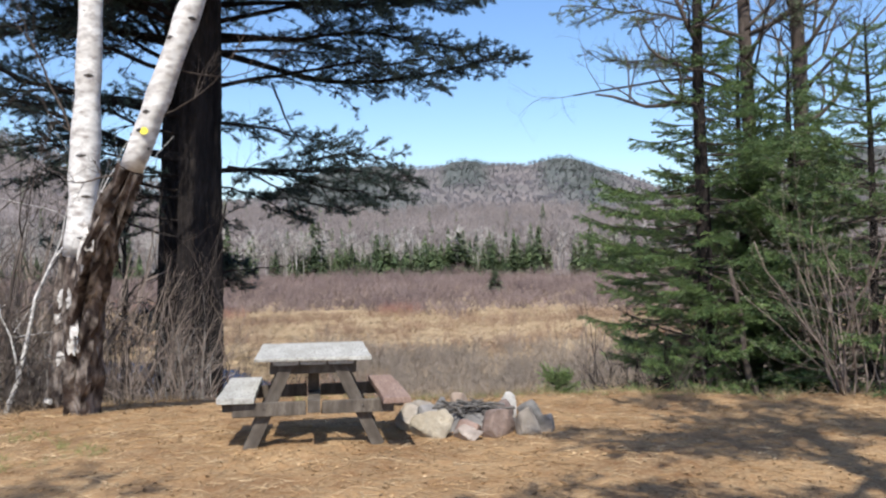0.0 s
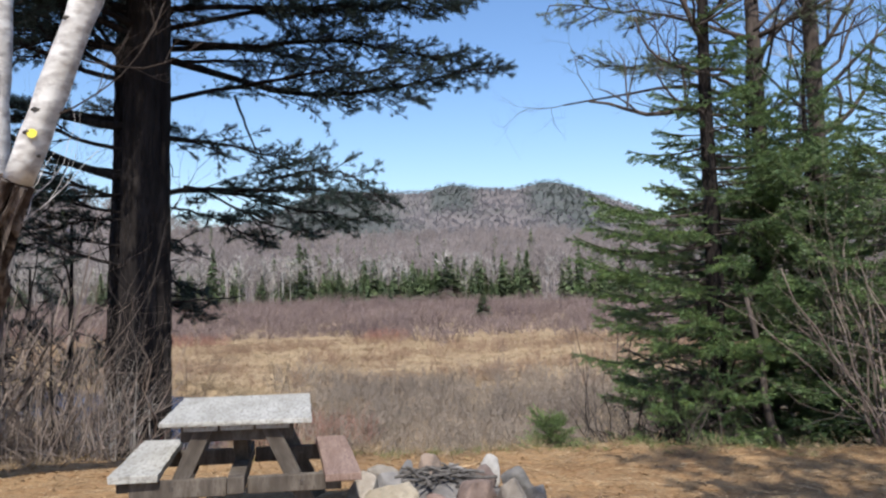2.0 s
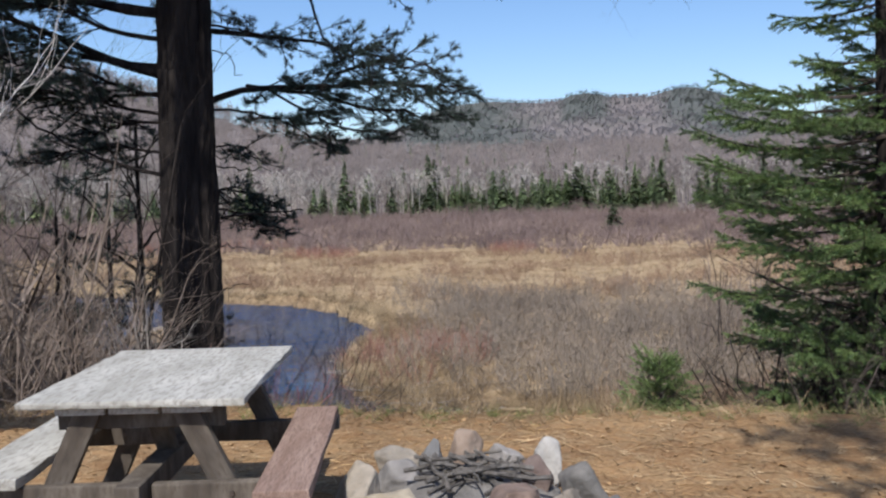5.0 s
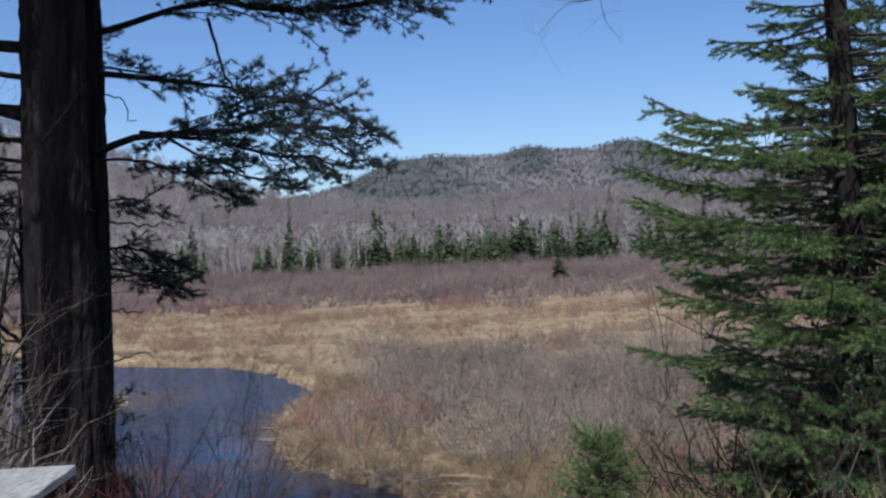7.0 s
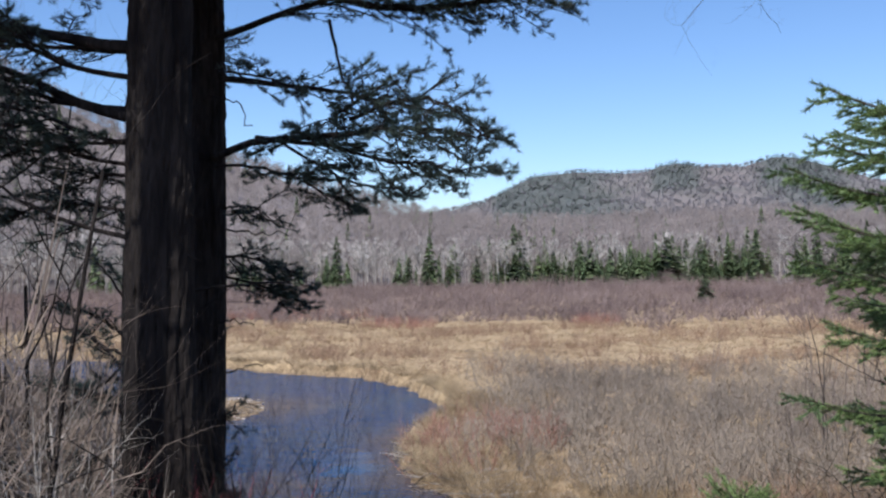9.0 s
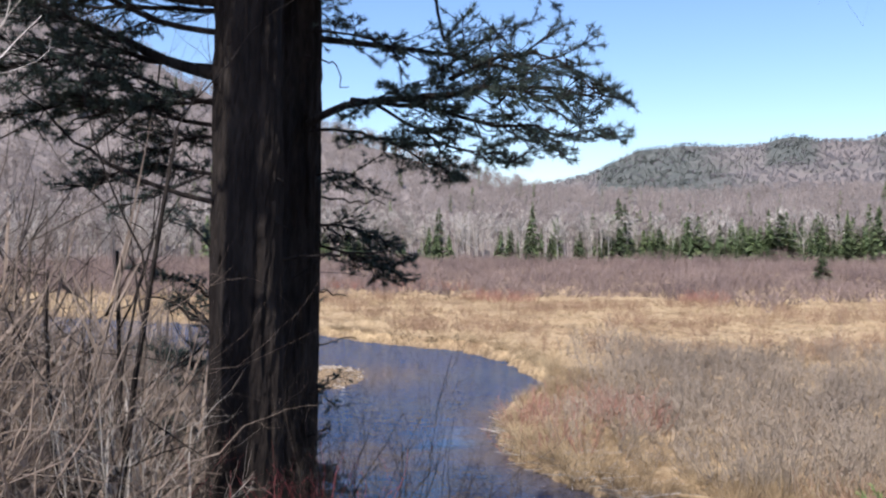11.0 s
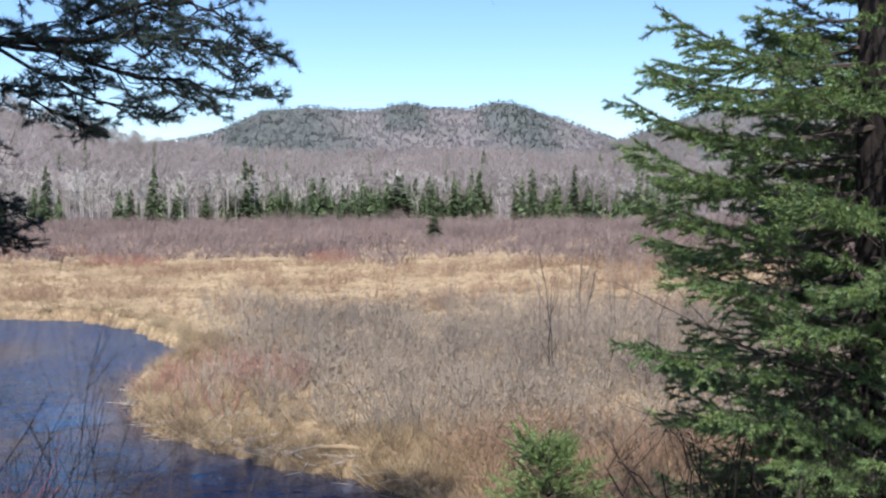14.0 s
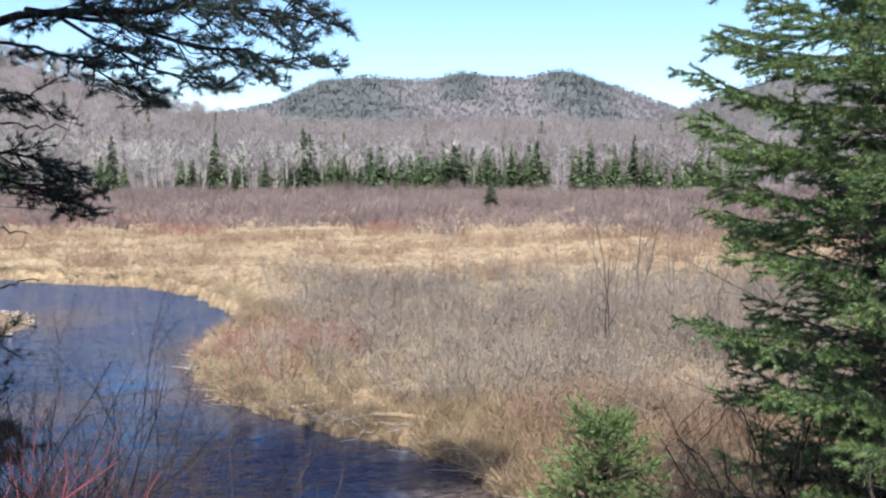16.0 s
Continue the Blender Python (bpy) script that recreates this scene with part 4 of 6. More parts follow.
birch_tree("leaning white birch with a rotten foot and a yellow mark", [on_land(-3.3, 8.35, -0.2), (-3.12, 8.0, 0.9), (-2.72, 7.45, 1.7), (-2.42, 7.2, 2.08), (-1.91, 7.2, 3.44), (-1.0, 7.25, 6.0)], [0.15, 0.125, 0.095, 0.09, 0.068, 0.055], 22, 2.1,
           [((-1.3, 7.2, 5.4), (0.6, 0.1, 1), 2.2, 0.035), ((-1.0, 7.25, 6.0), (0.1, 0.4, 1), 2.4, 0.04), ((-2.5, 7.25, 2.1), (-0.9, -0.2, -0.3), 0.5, 0.012), ((-2.25, 7.2, 2.5), (1.0, 0.3, 0.25), 1.1, 0.008), ((-2.1, 7.2, 2.9), (1.0, 0.4, 0.35), 0.9, 0.008)], blaze=2.34)


def sapling(name, label, cat, base, stems, mat, seed, spread=0.5, height=2.5, radius=0.014, depth=2, group="", wiggle=0.16):
    """A leafless many-stemmed shrub or thin tree, one part for each stem."""
    rng = np.random.default_rng(seed)
    t = thing(name, label, cat, pose(*base), group)
    for i in range(stems):
        b, c = Bag(), [] if stems < 3 and depth else None
        a = rng.uniform(0, 6.28)
        bare_limbs(b, (0.12 * math.cos(a), 0.12 * math.sin(a), -0.05), (spread * math.cos(a), spread * math.sin(a), 1), height * rng.uniform(0.6, 1.1), radius * rng.uniform(0.7, 1.2), rng, depth, 0, 0.0, wiggle, c)
        part("stem", b.mesh("stem", mat, smooth=True), t)
        for limb in c or ():
            part("branch", limb.mesh("branch", mat, smooth=True), t)
    return t


# slim dark saplings before the old pine
for x, y, h, sd in ((-3.25, 10.6, 2.9, 150), (-3.65, 10.9, 3.1, 151), (-4.3, 11.6, 3.6, 152), (-4.9, 11.9, 4.0, 153)):
    sapling("bare_tree", "slim dark reddish sapling on the bank", "tree", on_land(x, y), 1, PINE_BARK, sd, 0.05, h, 0.024, 3, "slim trees on the bank", 0.05)

# thicket on the bluff edge round the old pine
for i, (x, y, n, h, s) in enumerate([(-2.5, 9.1, 7, 1.2, 0.5), (-2.9, 9.3, 8, 1.5, 0.45), (-3.2, 9.0, 7, 1.6, 0.6), (-3.5, 9.6, 7, 2.0, 0.4), (-4.3, 9.4, 6, 2.6, 0.4), (-4.8, 9.0, 6, 3.0, 0.35), (-5.3, 9.8, 7, 3.0, 0.4),
                                   (-3.0, 10.2, 7, 1.3, 0.45), (-4.4, 10.6, 7, 2.2, 0.35), (-5.8, 10.8, 6, 3.2, 0.4), (-2.35, 9.9, 6, 0.9, 0.5), (-6.4, 11.6, 6, 3.4, 0.4), (-5.2, 11.8, 7, 3.2, 0.4), (-7.2, 12.6, 6, 3.4, 0.4), (-6.0, 13.2, 7, 3.2, 0.4), (-5.3, 12.6, 6, 2.8, 0.5), (-7.0, 10.0, 6, 3.2, 0.4), (-3.7, 11.6, 6, 1.2, 0.4), (-8.4, 14.4, 6, 3.6, 0.4), (-6.9, 15.0, 6, 3.6, 0.4), (-5.0, 8.5, 5, 2.2, 0.5), (-3.9, 9.0, 8, 1.5, 0.5), (-4.6, 9.9, 8, 2.2, 0.5), (-5.7, 9.2, 7, 2.6, 0.5), (-3.3, 9.7, 8, 1.3, 0.5), (-4.0, 10.4, 7, 1.9, 0.5), (-4.15, 8.85, 8, 1.5, 0.45), (-4.5, 8.7, 8, 1.7, 0.4)]):
    sapling("bare_shrub", "leafless grey-brown shrub in the thicket at the bluff edge", "shrub", on_land(x, y), n, BARK if x < -3.7 else DEAD_TWIG, 100 + i, s, h, 0.009 if x < -3.9 else 0.008, 3 if x < -3.9 or x > -3.4 else 2, "bare thicket shrubs", 0.3)
for i, (x, y, h) in enumerate([(-4.35, 10.1, 1.9), (-4.1, 9.7, 1.5), (-4.75, 10.3, 2.3), (-5.1, 10.0, 2.2), (-3.95, 10.2, 1.4), (-5.0, 10.9, 2.4), (-4.5, 11.2, 2.2), (-5.6, 10.4, 2.6), (-4.9, 9.3, 1.9), (-3.0, 10.6, 1.5), (-2.85, 10.2, 1.2), (-3.3, 11.2, 1.8), (-2.75, 10.9, 1.4), (-3.5, 11.7, 2.0)]):
    sapling("bare_shrub", "pale upright leafless stems in the thicket", "shrub", on_land(x, y), 3, PALE_BARE, 340 + i, 0.1, h, 0.011, 2, "pale thicket stems", 0.06)
sapling("birch_sapling", "thin crooked white birch sapling at the bluff edge", "birch tree", on_land(-4.6, 9.05), 2, BIRCH, 140, 0.12, 2.6, 0.028, 2)
sapling("bare_tree", "slim dark leafless tree on the bank", "tree", on_land(-5.9, 12.2), 2, BARK, 141, 0.12, 5.2, 0.045, 3)
sapling("bare_tree", "slim dark leafless tree on the bank", "tree", on_land(-5.0, 9.6), 2, BARK, 142, 0.25, 4.2, 0.035, 3)
for i, (x, y, h) in enumerate([(-5.38, 13.3, 4.6), (-5.0, 12.4, 3.6), (-7.6, 11.2, 5.5), (-6.6, 13.6, 6.0), (-5.6, 14.6, 5.0), (-7.4, 15.2, 6.5), (-8.6, 12.8, 6.0), (-6.2, 10.6, 4.4), (-9.4, 15.5, 7.0), (-5.4, 11.0, 3.6), (-6.9, 12.2, 5.0), (-8.0, 10.4, 5.0)]):
    sapling("bare_tree", "slim dark leafless tree on the bank", "tree", on_land(x, y), 2, PINE_BARK if i % 3 == 0 else BARK, 300 + i, 0.16, h, 0.04, 3, "slim trees on the bank", 0.09)
for i, (x, y, h) in enumerate([(-2.6, 11.4, 1.15), (-1.95, 11.8, 1.15), (-2.75, 12.0, 2.1), (-2.3, 11.7, 1.15), (-3.6, 12.6, 2.0), (-2.35, 12.3, 2.3), (-2.8, 12.9, 2.4), (-0.9, 12.6, 1.2), (-3.3, 13.4, 2.6), (-2.5, 13.6, 2.4), (-1.7, 13.2, 1.8), (-3.0, 14.4, 2.8)]):
    sapling("red_osier_shrub" if i in (0, 1, 3) else "bare_shrub", "leafless red-stemmed osier shrub on the river bank" if i in (0, 1, 3) else "leafless dark shrub on the river bank", "shrub", on_land(x, y), 8 if i in (0, 1, 3) else 12, RED_TWIG if i in (0, 1, 3) else PINE_BARK if i < 7 else BARK, 160 + i, 0.6, h, 0.008, 3 if i > 6 or i in (2, 5, 6) else 2, "river bank shrubs")


def spruce_branch(length, seed, size=0.03, per_m=680.0, width=0.0056, bare=0.36, sag=0.2):
    """One spruce branch along +x: bare near the trunk, then thick brushy fingers that turn up at the tips."""
    rng = np.random.default_rng(seed)
    bag = Bag()
    n = 9
    s = np.linspace(0, 1, n)
    path = np.stack([length * s, 0.05 * length * np.sin(3 * s + seed), length * (-sag * s + 1.15 * sag * s ** 2.6)], 1)
    bag.add(*tube(path, np.linspace(0.006 + 0.007 * length, 0.003, n), 5), 0)
    a, b = [path[i] for i in range(int(n * (bare + 0.15)), n - 1)], [path[i + 1] for i in range(int(n * (bare + 0.15)), n - 1)]
    k = max(5, int(length * (1 - bare) / 0.06))
    for i in range(k):
        u = bare + (0.97 - bare) * (i + rng.uniform(0, 0.9)) / k
        base = np.array([np.interp(u, s, path[:, c]) for c in range(3)])
        side = 1 if i % 2 else -1
        ln = (0.12 + 0.36 * (1 - u) * length) * rng.uniform(0.55, 1.2)
        way = unit([rng.uniform(0.7, 1.1), side * rng.uniform(0.45, 0.9), rng.uniform(-0.35, 0.1)])
        tip = base + way * ln + Z * 0.12 * ln
        mid = 0.5 * (base + tip) - Z * 0.07 * ln
        a += [base, mid]
        b += [mid, tip]
        m = int(ln / 0.065)
        for j in range(m):
            w = 0.2 + 0.75 * (j + rng.uniform(0, 1)) / max(1, m)
            b2 = base + (tip - base) * w - Z * 0.05 * ln
            l2 = (0.055 + 0.28 * (1 - w) * ln) * rng.uniform(0.7, 1.3)
            w2 = unit(way + unit(np.cross(way, Z)) * (1 if j % 2 else -1) * rng.uniform(0.5, 0.9) + Z * rng.uniform(-0.5, 0.15))
            a.append(b2), b.append(b2 + w2 * l2)
    # dead twigs on the bare stretch
    for i in range(int(7 * length)):
        u = rng.uniform(0.08, bare + 0.15)
        base = np.array([np.interp(u, s, path[:, c]) for c in range(3)])
        d = unit(rng.normal(size=3) + np.array([0.4, 0, -0.3]))
        bag.add(*sticks([base], [base + d * rng.uniform(0.08, 0.3)], [0.003], [0.0015]), 0)
    a, b = np.array(a), np.array(b)
    bag.add(*sticks(a, b, 0.003, 0.0018), 0)
    ln = np.linalg.norm(b - a, axis=1)
    cnt = np.maximum(8, (ln * per_m).astype(int))
    i = np.repeat(np.arange(len(a)), cnt)
    p = a[i] + (b - a)[i] * rng.uniform(0, 1.05, (len(i), 1))
    d = unit(b - a)[i] * 0.95 + unit(rng.normal(size=(len(i), 3)) + 0.3 * Z) * 0.8
    bag.add(*blades(p, d, size * rng.uniform(0.8, 1.15, len(i)), width, rng), 1)
    return bag


SPRAYS = [(ln, spruce_branch(ln, 40 + i).mesh("branch", BARK, SPRUCE_NEEDLE)) for i, ln in enumerate((1.8, 1.8, 1.8, 1.5, 1.5, 1.25, 1.25, 0.9, 0.9, 0.55, 0.3))]
YOUNG = [(ln, spruce_branch(ln, 90 + i, 0.024, 480, 0.0055, 0.1, 0.1).mesh("branch", BARK, YOUNG_NEEDLE)) for i, ln in enumerate((0.42, 0.42, 0.28, 0.16))]
COARSE = [(ln, spruce_branch(ln, 60 + i, 0.036, 260, 0.009, 0.2).mesh("branch", BARK, SPRUCE_NEEDLE)) for i, ln in enumerate((1.6, 1.6, 1.2, 0.8, 0.45))]


def spruce(label, base, height, profile, seed, sprays, gap=0.16, per=5, tilt=(6, 34), bare=(), trunk_r=0.075, green_top=None, boughs=(), gap_side=None):
    """A spruce: trunk and whorls of branches whose reach follows a profile of (height over the foot, reach)."""
    rng = np.random.default_rng(seed)
    t = thing("spruce_tree", label, "spruce tree", pose(*base))
    zs = np.linspace(-0.5, height, 40)
    path = np.stack([0.02 * np.sin(zs), 0.02 * np.cos(1.3 * zs), zs], 1)
    part("trunk", Bag().add(*barky(path, trunk_r * (1.05 - np.clip(zs / height, 0, 1) * 0.95) + 0.004, 14, 0.006, seed, 3)).mesh("trunk", PINE_BARK, smooth=True), t)
    hz, hr = zip(*profile)
    z, a = hz[0], rng.uniform(0, 6)
    top = green_top or height
    while z < top:
        reach = float(np.interp(z, hz, hr))
        for k in range(per):
            a += 2 * math.pi / per + rng.uniform(-0.3, 0.3)
            r = reach * rng.uniform(0.72, 1.12)
            if gap_side and math.cos(a - gap_side) > 0.72:
                r *= 0.55
            ln, me = min(sprays, key=lambda q: abs(q[0] - r) + rng.uniform(0, 0.25))
            up = tilt[0] + (tilt[1] - tilt[0]) * (z / height) ** 1.5 + rng.uniform(-8, 8)
            sc = float(np.clip(r / ln, 0.6, 1.25))
            zz = z + rng.uniform(-0.07, 0.07)
            part("branch", me, t, "", pose(0, 0, zz, 0, -up, math.degrees(a)) @ pose(0, 0, 0, rng.uniform(-12, 12), 0, 0) @ Matrix.Scale(sc, 4))
        a += 0.7
        z += gap * rng.uniform(0.85, 1.15)
    for x, y, z in boughs:
        d = np.array([x - base[0], y - base[1]])
        r = 0.93 * float(np.hypot(*d))
        ln, me = min(sprays, key=lambda q: abs(q[0] - r) + rng.uniform(0, 0.1))
        part("branch", me, t, "", pose(0, 0, z - base[2] - 0.05 * r, 0, rng.uniform(-3, 1), math.degrees(math.atan2(d[1], d[0]))) @ pose(0, 0, 0, rng.uniform(-10, 10), 0, 0) @ Matrix.Scale(r / ln, 4))
    for s, way, ln, r in bare:
        b = Bag()
        bare_limbs(b, s, way, ln, r, rng, 3)
        part("dead_limb", b.mesh("dead_limb", BARK, smooth=True), t, "bare dark dead limb")
    return t


H0 = float(land(3.13, 10.92))
spruce("tall green spruce with long low boughs and a bare upper trunk", (3.13, 10.92, H0), 9.5,
       [(0.3, 1.3), (0.8 - H0, 1.35), (1.5 - H0, 1.25), (2.1 - H0, 1.15), (2.5 - H0, 1.0), (2.9 - H0, 0.8), (3.3 - H0, 0.62), (3.8 - H0, 0.42), (4.5 - H0, 0.2)], 71, SPRAYS, 0.2, 6, (2, 24),
       [((0, 0, 3.2 - H0), (-0.8, 0.2, 0.5), 1.3, 0.034), ((0, 0, 3.6 - H0), (-1, 0.1, 0.35), 1.1, 0.024), ((0, 0, 3.9 - H0), (-0.7, -0.2, 0.9), 1.5, 0.034), ((0, 0, 4.2 - H0), (0.9, 0.2, 0.6), 1.2, 0.03), ((0, 0, 4.7 - H0), (-0.8, 0, 0.8), 1.5, 0.03), ((0, 0, 5.3 - H0), (0.8, -0.2, 0.9), 1.4, 0.03), ((0, 0, 5.8 - H0), (-0.6, 0.3, 1), 1.4, 0.03)]
       + [((0, 0, 0.15 + 0.11 * k), (math.cos(3.3 + 0.61 * k % 2.2), math.sin(3.3 + 0.61 * k % 2.2), -0.12), 1.15, 0.016) for k in range(14)], 0.105, 4.5 - H0,
       [(1.57, 10.17, 2.22), (1.55, 10.26, 2.05), (1.47, 10.13, 1.88), (2.0, 9.77, 1.96), (1.43, 10.17, 1.62), (1.96, 9.72, 1.51), (1.46, 10.4, 1.38), (1.56, 10.17, 1.08), (2.05, 9.72, 0.91), (1.51, 10.13, 0.76), (2.33, 9.3, 1.15), (2.6, 9.26, 0.91), (1.73, 9.95, 0.5), (2.05, 9.48, 0.32), (2.42, 9.39, 0.13), (1.91, 9.86, -0.01), (1.87, 10.77, 0.28), (1.96, 11.04, -0.19), (2.69, 9.39, 0.46), (2.14, 9.77, -0.32), (1.78, 10.4, -0.28), (2.47, 9.59, -0.23)], math.radians(207))
HB = float(land(3.95, 11.9))
spruce("grey-green spruce standing close behind the near one", (3.95, 11.9, HB), 4.0 - HB, [(0.6, 1.3), (1.4 - HB, 1.3), (2.0 - HB, 1.15), (2.7 - HB, 0.85), (3.3 - HB, 0.5), (3.9 - HB, 0.15)], 77, COARSE, 0.19, 6, (2, 30), (), 0.09)
H1 = float(land(4.5, 9.6))
spruce("broad green spruce on the bluff edge", (4.5, 9.6, H1), 4.2, [(0.5, 1.2), (1.5, 1.4), (2.2, 1.2), (3.2, 0.7), (4.1, 0.15)], 72, COARSE, 0.2, 5, (0, 30), (), 0.06)
H2 = float(land(4.45, 11.5))
spruce("dark spruce behind the bluff edge", (4.45, 11.5, H2), 5.2, [(0.5, 1.4), (2.0, 1.4), (3.5, 1.0), (4.3, 0.5), (5.1, 0.15)], 73, COARSE, 0.19, 6, (0, 30), (), 0.09)
H4 = float(land(6.2, 10.2))
spruce("dark spruce behind the bluff edge", (6.2, 10.2, H4), 4.6, [(0.4, 1.6), (2.0, 1.5), (3.2, 0.9), (4.5, 0.15)], 75, COARSE, 0.19, 6, (0, 30), (), 0.09)
H3 = float(land(1.42, 11.4))
spruce("small bright green young spruce on the bank", (1.42, 11.4, H3), -0.16 - H3, [(0.05, 0.52), (0.4, 0.44), (0.7, 0.3), (0.95, 0.14), (-0.18 - H3, 0.05)], 74, YOUNG, 0.085, 7, (14, 58), (), 0.014)

H5 = float(land(2.85, 10.0))
spruce("low bushy dark young spruce below the tall one", (2.85, 10.0, H5), 0.9, [(0.1, 0.7), (0.5, 0.65), (0.9, 0.35), (1.0, 0.1)], 76, SPRAYS, 0.17, 5, (0, 40), (), 0.03)
for i, (x, y, h) in enumerate(((2.25, 10.15, 0.95), (2.55, 9.95, 0.95), (2.05, 10.5, 0.95), (2.75, 10.35, 1.1), (2.45, 10.7, 1.2))):
    sapling("bare_shrub", "dense dark dead brush at the foot of the spruce", "shrub", on_land(x, y), 13, PINE_BARK, 230 + i, 0.8, h, 0.009, 3, "dead brush below the spruce", 0.3)
sapling("bare_tree", "slim brown trunk with dead twigs beside the spruces", "tree", on_land(3.62, 9.95), 1, BARK, 190, 0.04, 2.9, 0.045, 0)
# two taller leafless trees behind the spruces, a pale forked birch between them
for x, y, r, sd in ((4.15, 12.1, 0.115, 81), (4.95, 12.3, 0.13, 82)):
    b = on_land(x, y)
    t = thing("bare_tree", "tall dark-barked tree with bare crown behind the spruces", "tree", pose(*b))
    rng = np.random.default_rng(sd)
    path = bend([(0, 0, -0.3), (0.02, 0, 4), (-0.08, 0.1, 8), (0.1, 0, 11.8)], 40)
    part("trunk", Bag().add(*barky(path, np.linspace(r * 1.15, 0.04, 40), 16, 0.008, sd, 3)).mesh("trunk", BARK, smooth=True), t)
    for k in range(30):
        bag = Bag()
        a, z = 2.4 * k + rng.uniform(-0.4, 0.4), 5.0 + 0.2 * k
        bare_limbs(bag, (0, 0, z), (math.cos(a), 0.7 * math.sin(a), rng.uniform(0.35, 1.0)), rng.uniform(1.5, 2.6) * (1 - 0.02 * k), rng.uniform(0.018, 0.036), rng, 4, 0, 0.0, 0.22)
        part("limb", bag.mesh("limb", BARK, smooth=True), t)
for k, (dx, dy, dz, z) in enumerate(((-2.3, 0.1, 0.5, 4.3), (-2.0, -0.5, 0.8, 4.9), (-1.7, 0.4, 0.2, 3.9), (-2.2, 0.0, 1.1, 5.3), (-1.2, -0.8, 0.9, 5.4), (-1.3, -0.5, 0.3, 3.6), (0.9, -0.6, 0.6, 4.4), (1.3, -0.2, 0.8, 5.0), (0.4, -0.9, 0.5, 4.0))):
    w, g = pine_limb([(0, 0, 0), (0.45 * dx, 0.45 * dy, 0.7 * dz), (dx, dy, dz)], 0.03, np.random.default_rng(83 + k), 0.4, 1.0, 14)
    sparse = thing("pine_bough", "sparse grey-green pine bough in the bare crowns", "pine bough", pose(4.1, 12.1, z), "pine boughs in the crowns")
    part("limb", w.mesh("limb", BARK, smooth=True), sparse)
    part("needles", g.mesh("needles", PALE_NEEDLE), sparse)
birch_tree("thin forked white birch behind the spruces", [on_land(4.55, 12.7, -0.2), (4.75, 12.7, 2.1), (4.95, 12.7, 3.85)], [0.045, 0.04, 0.03], 23, None,
           [((4.95, 12.7, 3.8), (-0.55, 0, 1), 1.9, 0.022), ((4.95, 12.7, 3.8), (0.4, 0, 1), 2.0, 0.024)])
for i, (x, y, n, h, s) in enumerate([(3.95, 8.9, 13, 1.8, 0.26), (4.3, 9.2, 6, 1.8, 0.3), (4.9, 8.95, 8, 1.6, 0.5), (2.2, 9.3, 4, 0.5, 0.35), (2.5, 9.35, 4, 0.5, 0.4), (5.6, 9.0, 6, 1.7, 0.5), (2.1, 10.5, 5, 0.7, 0.5), (2.6, 11.2, 6, 0.9, 0.5)]):
    sapling("bare_shrub", "leafless tan many-stemmed shrub below the spruces", "shrub", on_land(x, y), n, DEAD_TWIG if i < 3 or i == 5 else BARK, 180 + i, s, h, 0.011 if h > 1 else 0.007, 2, "shrubs below the spruces")

# ---- marsh, woods and hills ----


def twig_clump(seed, stems=8, spread=0.6, fine=7, r=0.008):
    """A shrub of unit height: thin stems, each with a few fine twigs."""
    rng = np.random.default_rng(seed)
    bag = Bag()
    a = rng.uniform(0, 6.28, stems)
    lean = rng.uniform(0.1, spread, stems)
    base = np.stack([0.13 * np.cos(a), 0.13 * np.sin(a), np.full(stems, -0.05)], 1)
    tip = base + np.stack([lean * np.cos(a), lean * np.sin(a), rng.uniform(0.6, 1.05, stems)], 1)
    mid = 0.5 * (base + tip) + rng.normal(size=(stems, 3)) * 0.05
    bag.add(*sticks(base, mid, r, 0.75 * r))
    bag.add(*sticks(mid, tip, 0.75 * r, 0.4 * r))
    i = np.repeat(np.arange(stems), fine)
    u = rng.uniform(0.15, 0.95, (len(i), 1))
    p = np.where(u < 0.5, base[i] + (mid - base)[i] * 2 * u, mid[i] + (tip - mid)[i] * (2 * u - 1))
    d = (tip - base)[i] * 0.6 + rng.normal(size=(len(i), 3)) * 0.55
    bag.add(*blades(p, d, rng.uniform(0.15, 0.42, len(i)), 0.011, rng))
    v, f, _ = bag.arrays()
    return v, f


def grass_tuft(seed, n=16, spread=0.5, width=0.02):
    rng = np.random.default_rng(seed)
    a = rng.uniform(0, 6.28, n)
    d = np.stack([np.cos(a), np.sin(a), rng.uniform(0.5, 2.2, n)], 1)
    p = np.stack([rng.normal(size=n) * spread * 0.3, rng.normal(size=n) * spread * 0.3, np.full(n, -0.03)], 1)
    return blades(p, d, rng.uniform(0.5, 1.0, n), width, rng)


def strew(n, xr, yr, keep, seed):
    """Random places of a stretch of ground that pass a test."""
    rng = np.random.default_rng(seed)
    x, y = rng.uniform(*xr, n), rng.uniform(*yr, n)
    k = keep(x, y, rng)
    x, y = x[k], y[k]
    return np.stack([x, y, land(x, y)], 1), rng.uniform(0, 6.28, len(x)), rng


def bank_d(x, y):
    return np.where(y > 62, 50, x - np.interp(y, BANK_Y, BANK_X))


def azim(x, y):
    return np.degrees(np.arctan2(x - 0.8, y - 5.8))


def stuff(name, label, category, bag, *mats):
    return tagged(new(name, bag.mesh(name, *mats)), label, category, kind="stuff")


def in_view(x, y, pad=3.0):
    az = np.degrees(np.arctan2(x - 0.8, y - 4.5))
    return (az > -48 - pad) & (az < 33 + pad)


CLUMPS = [twig_clump(i) for i in range(8)]
FAR_CLUMPS = [twig_clump(20 + i, 6, 0.75, 6, 0.013) for i in range(6)]

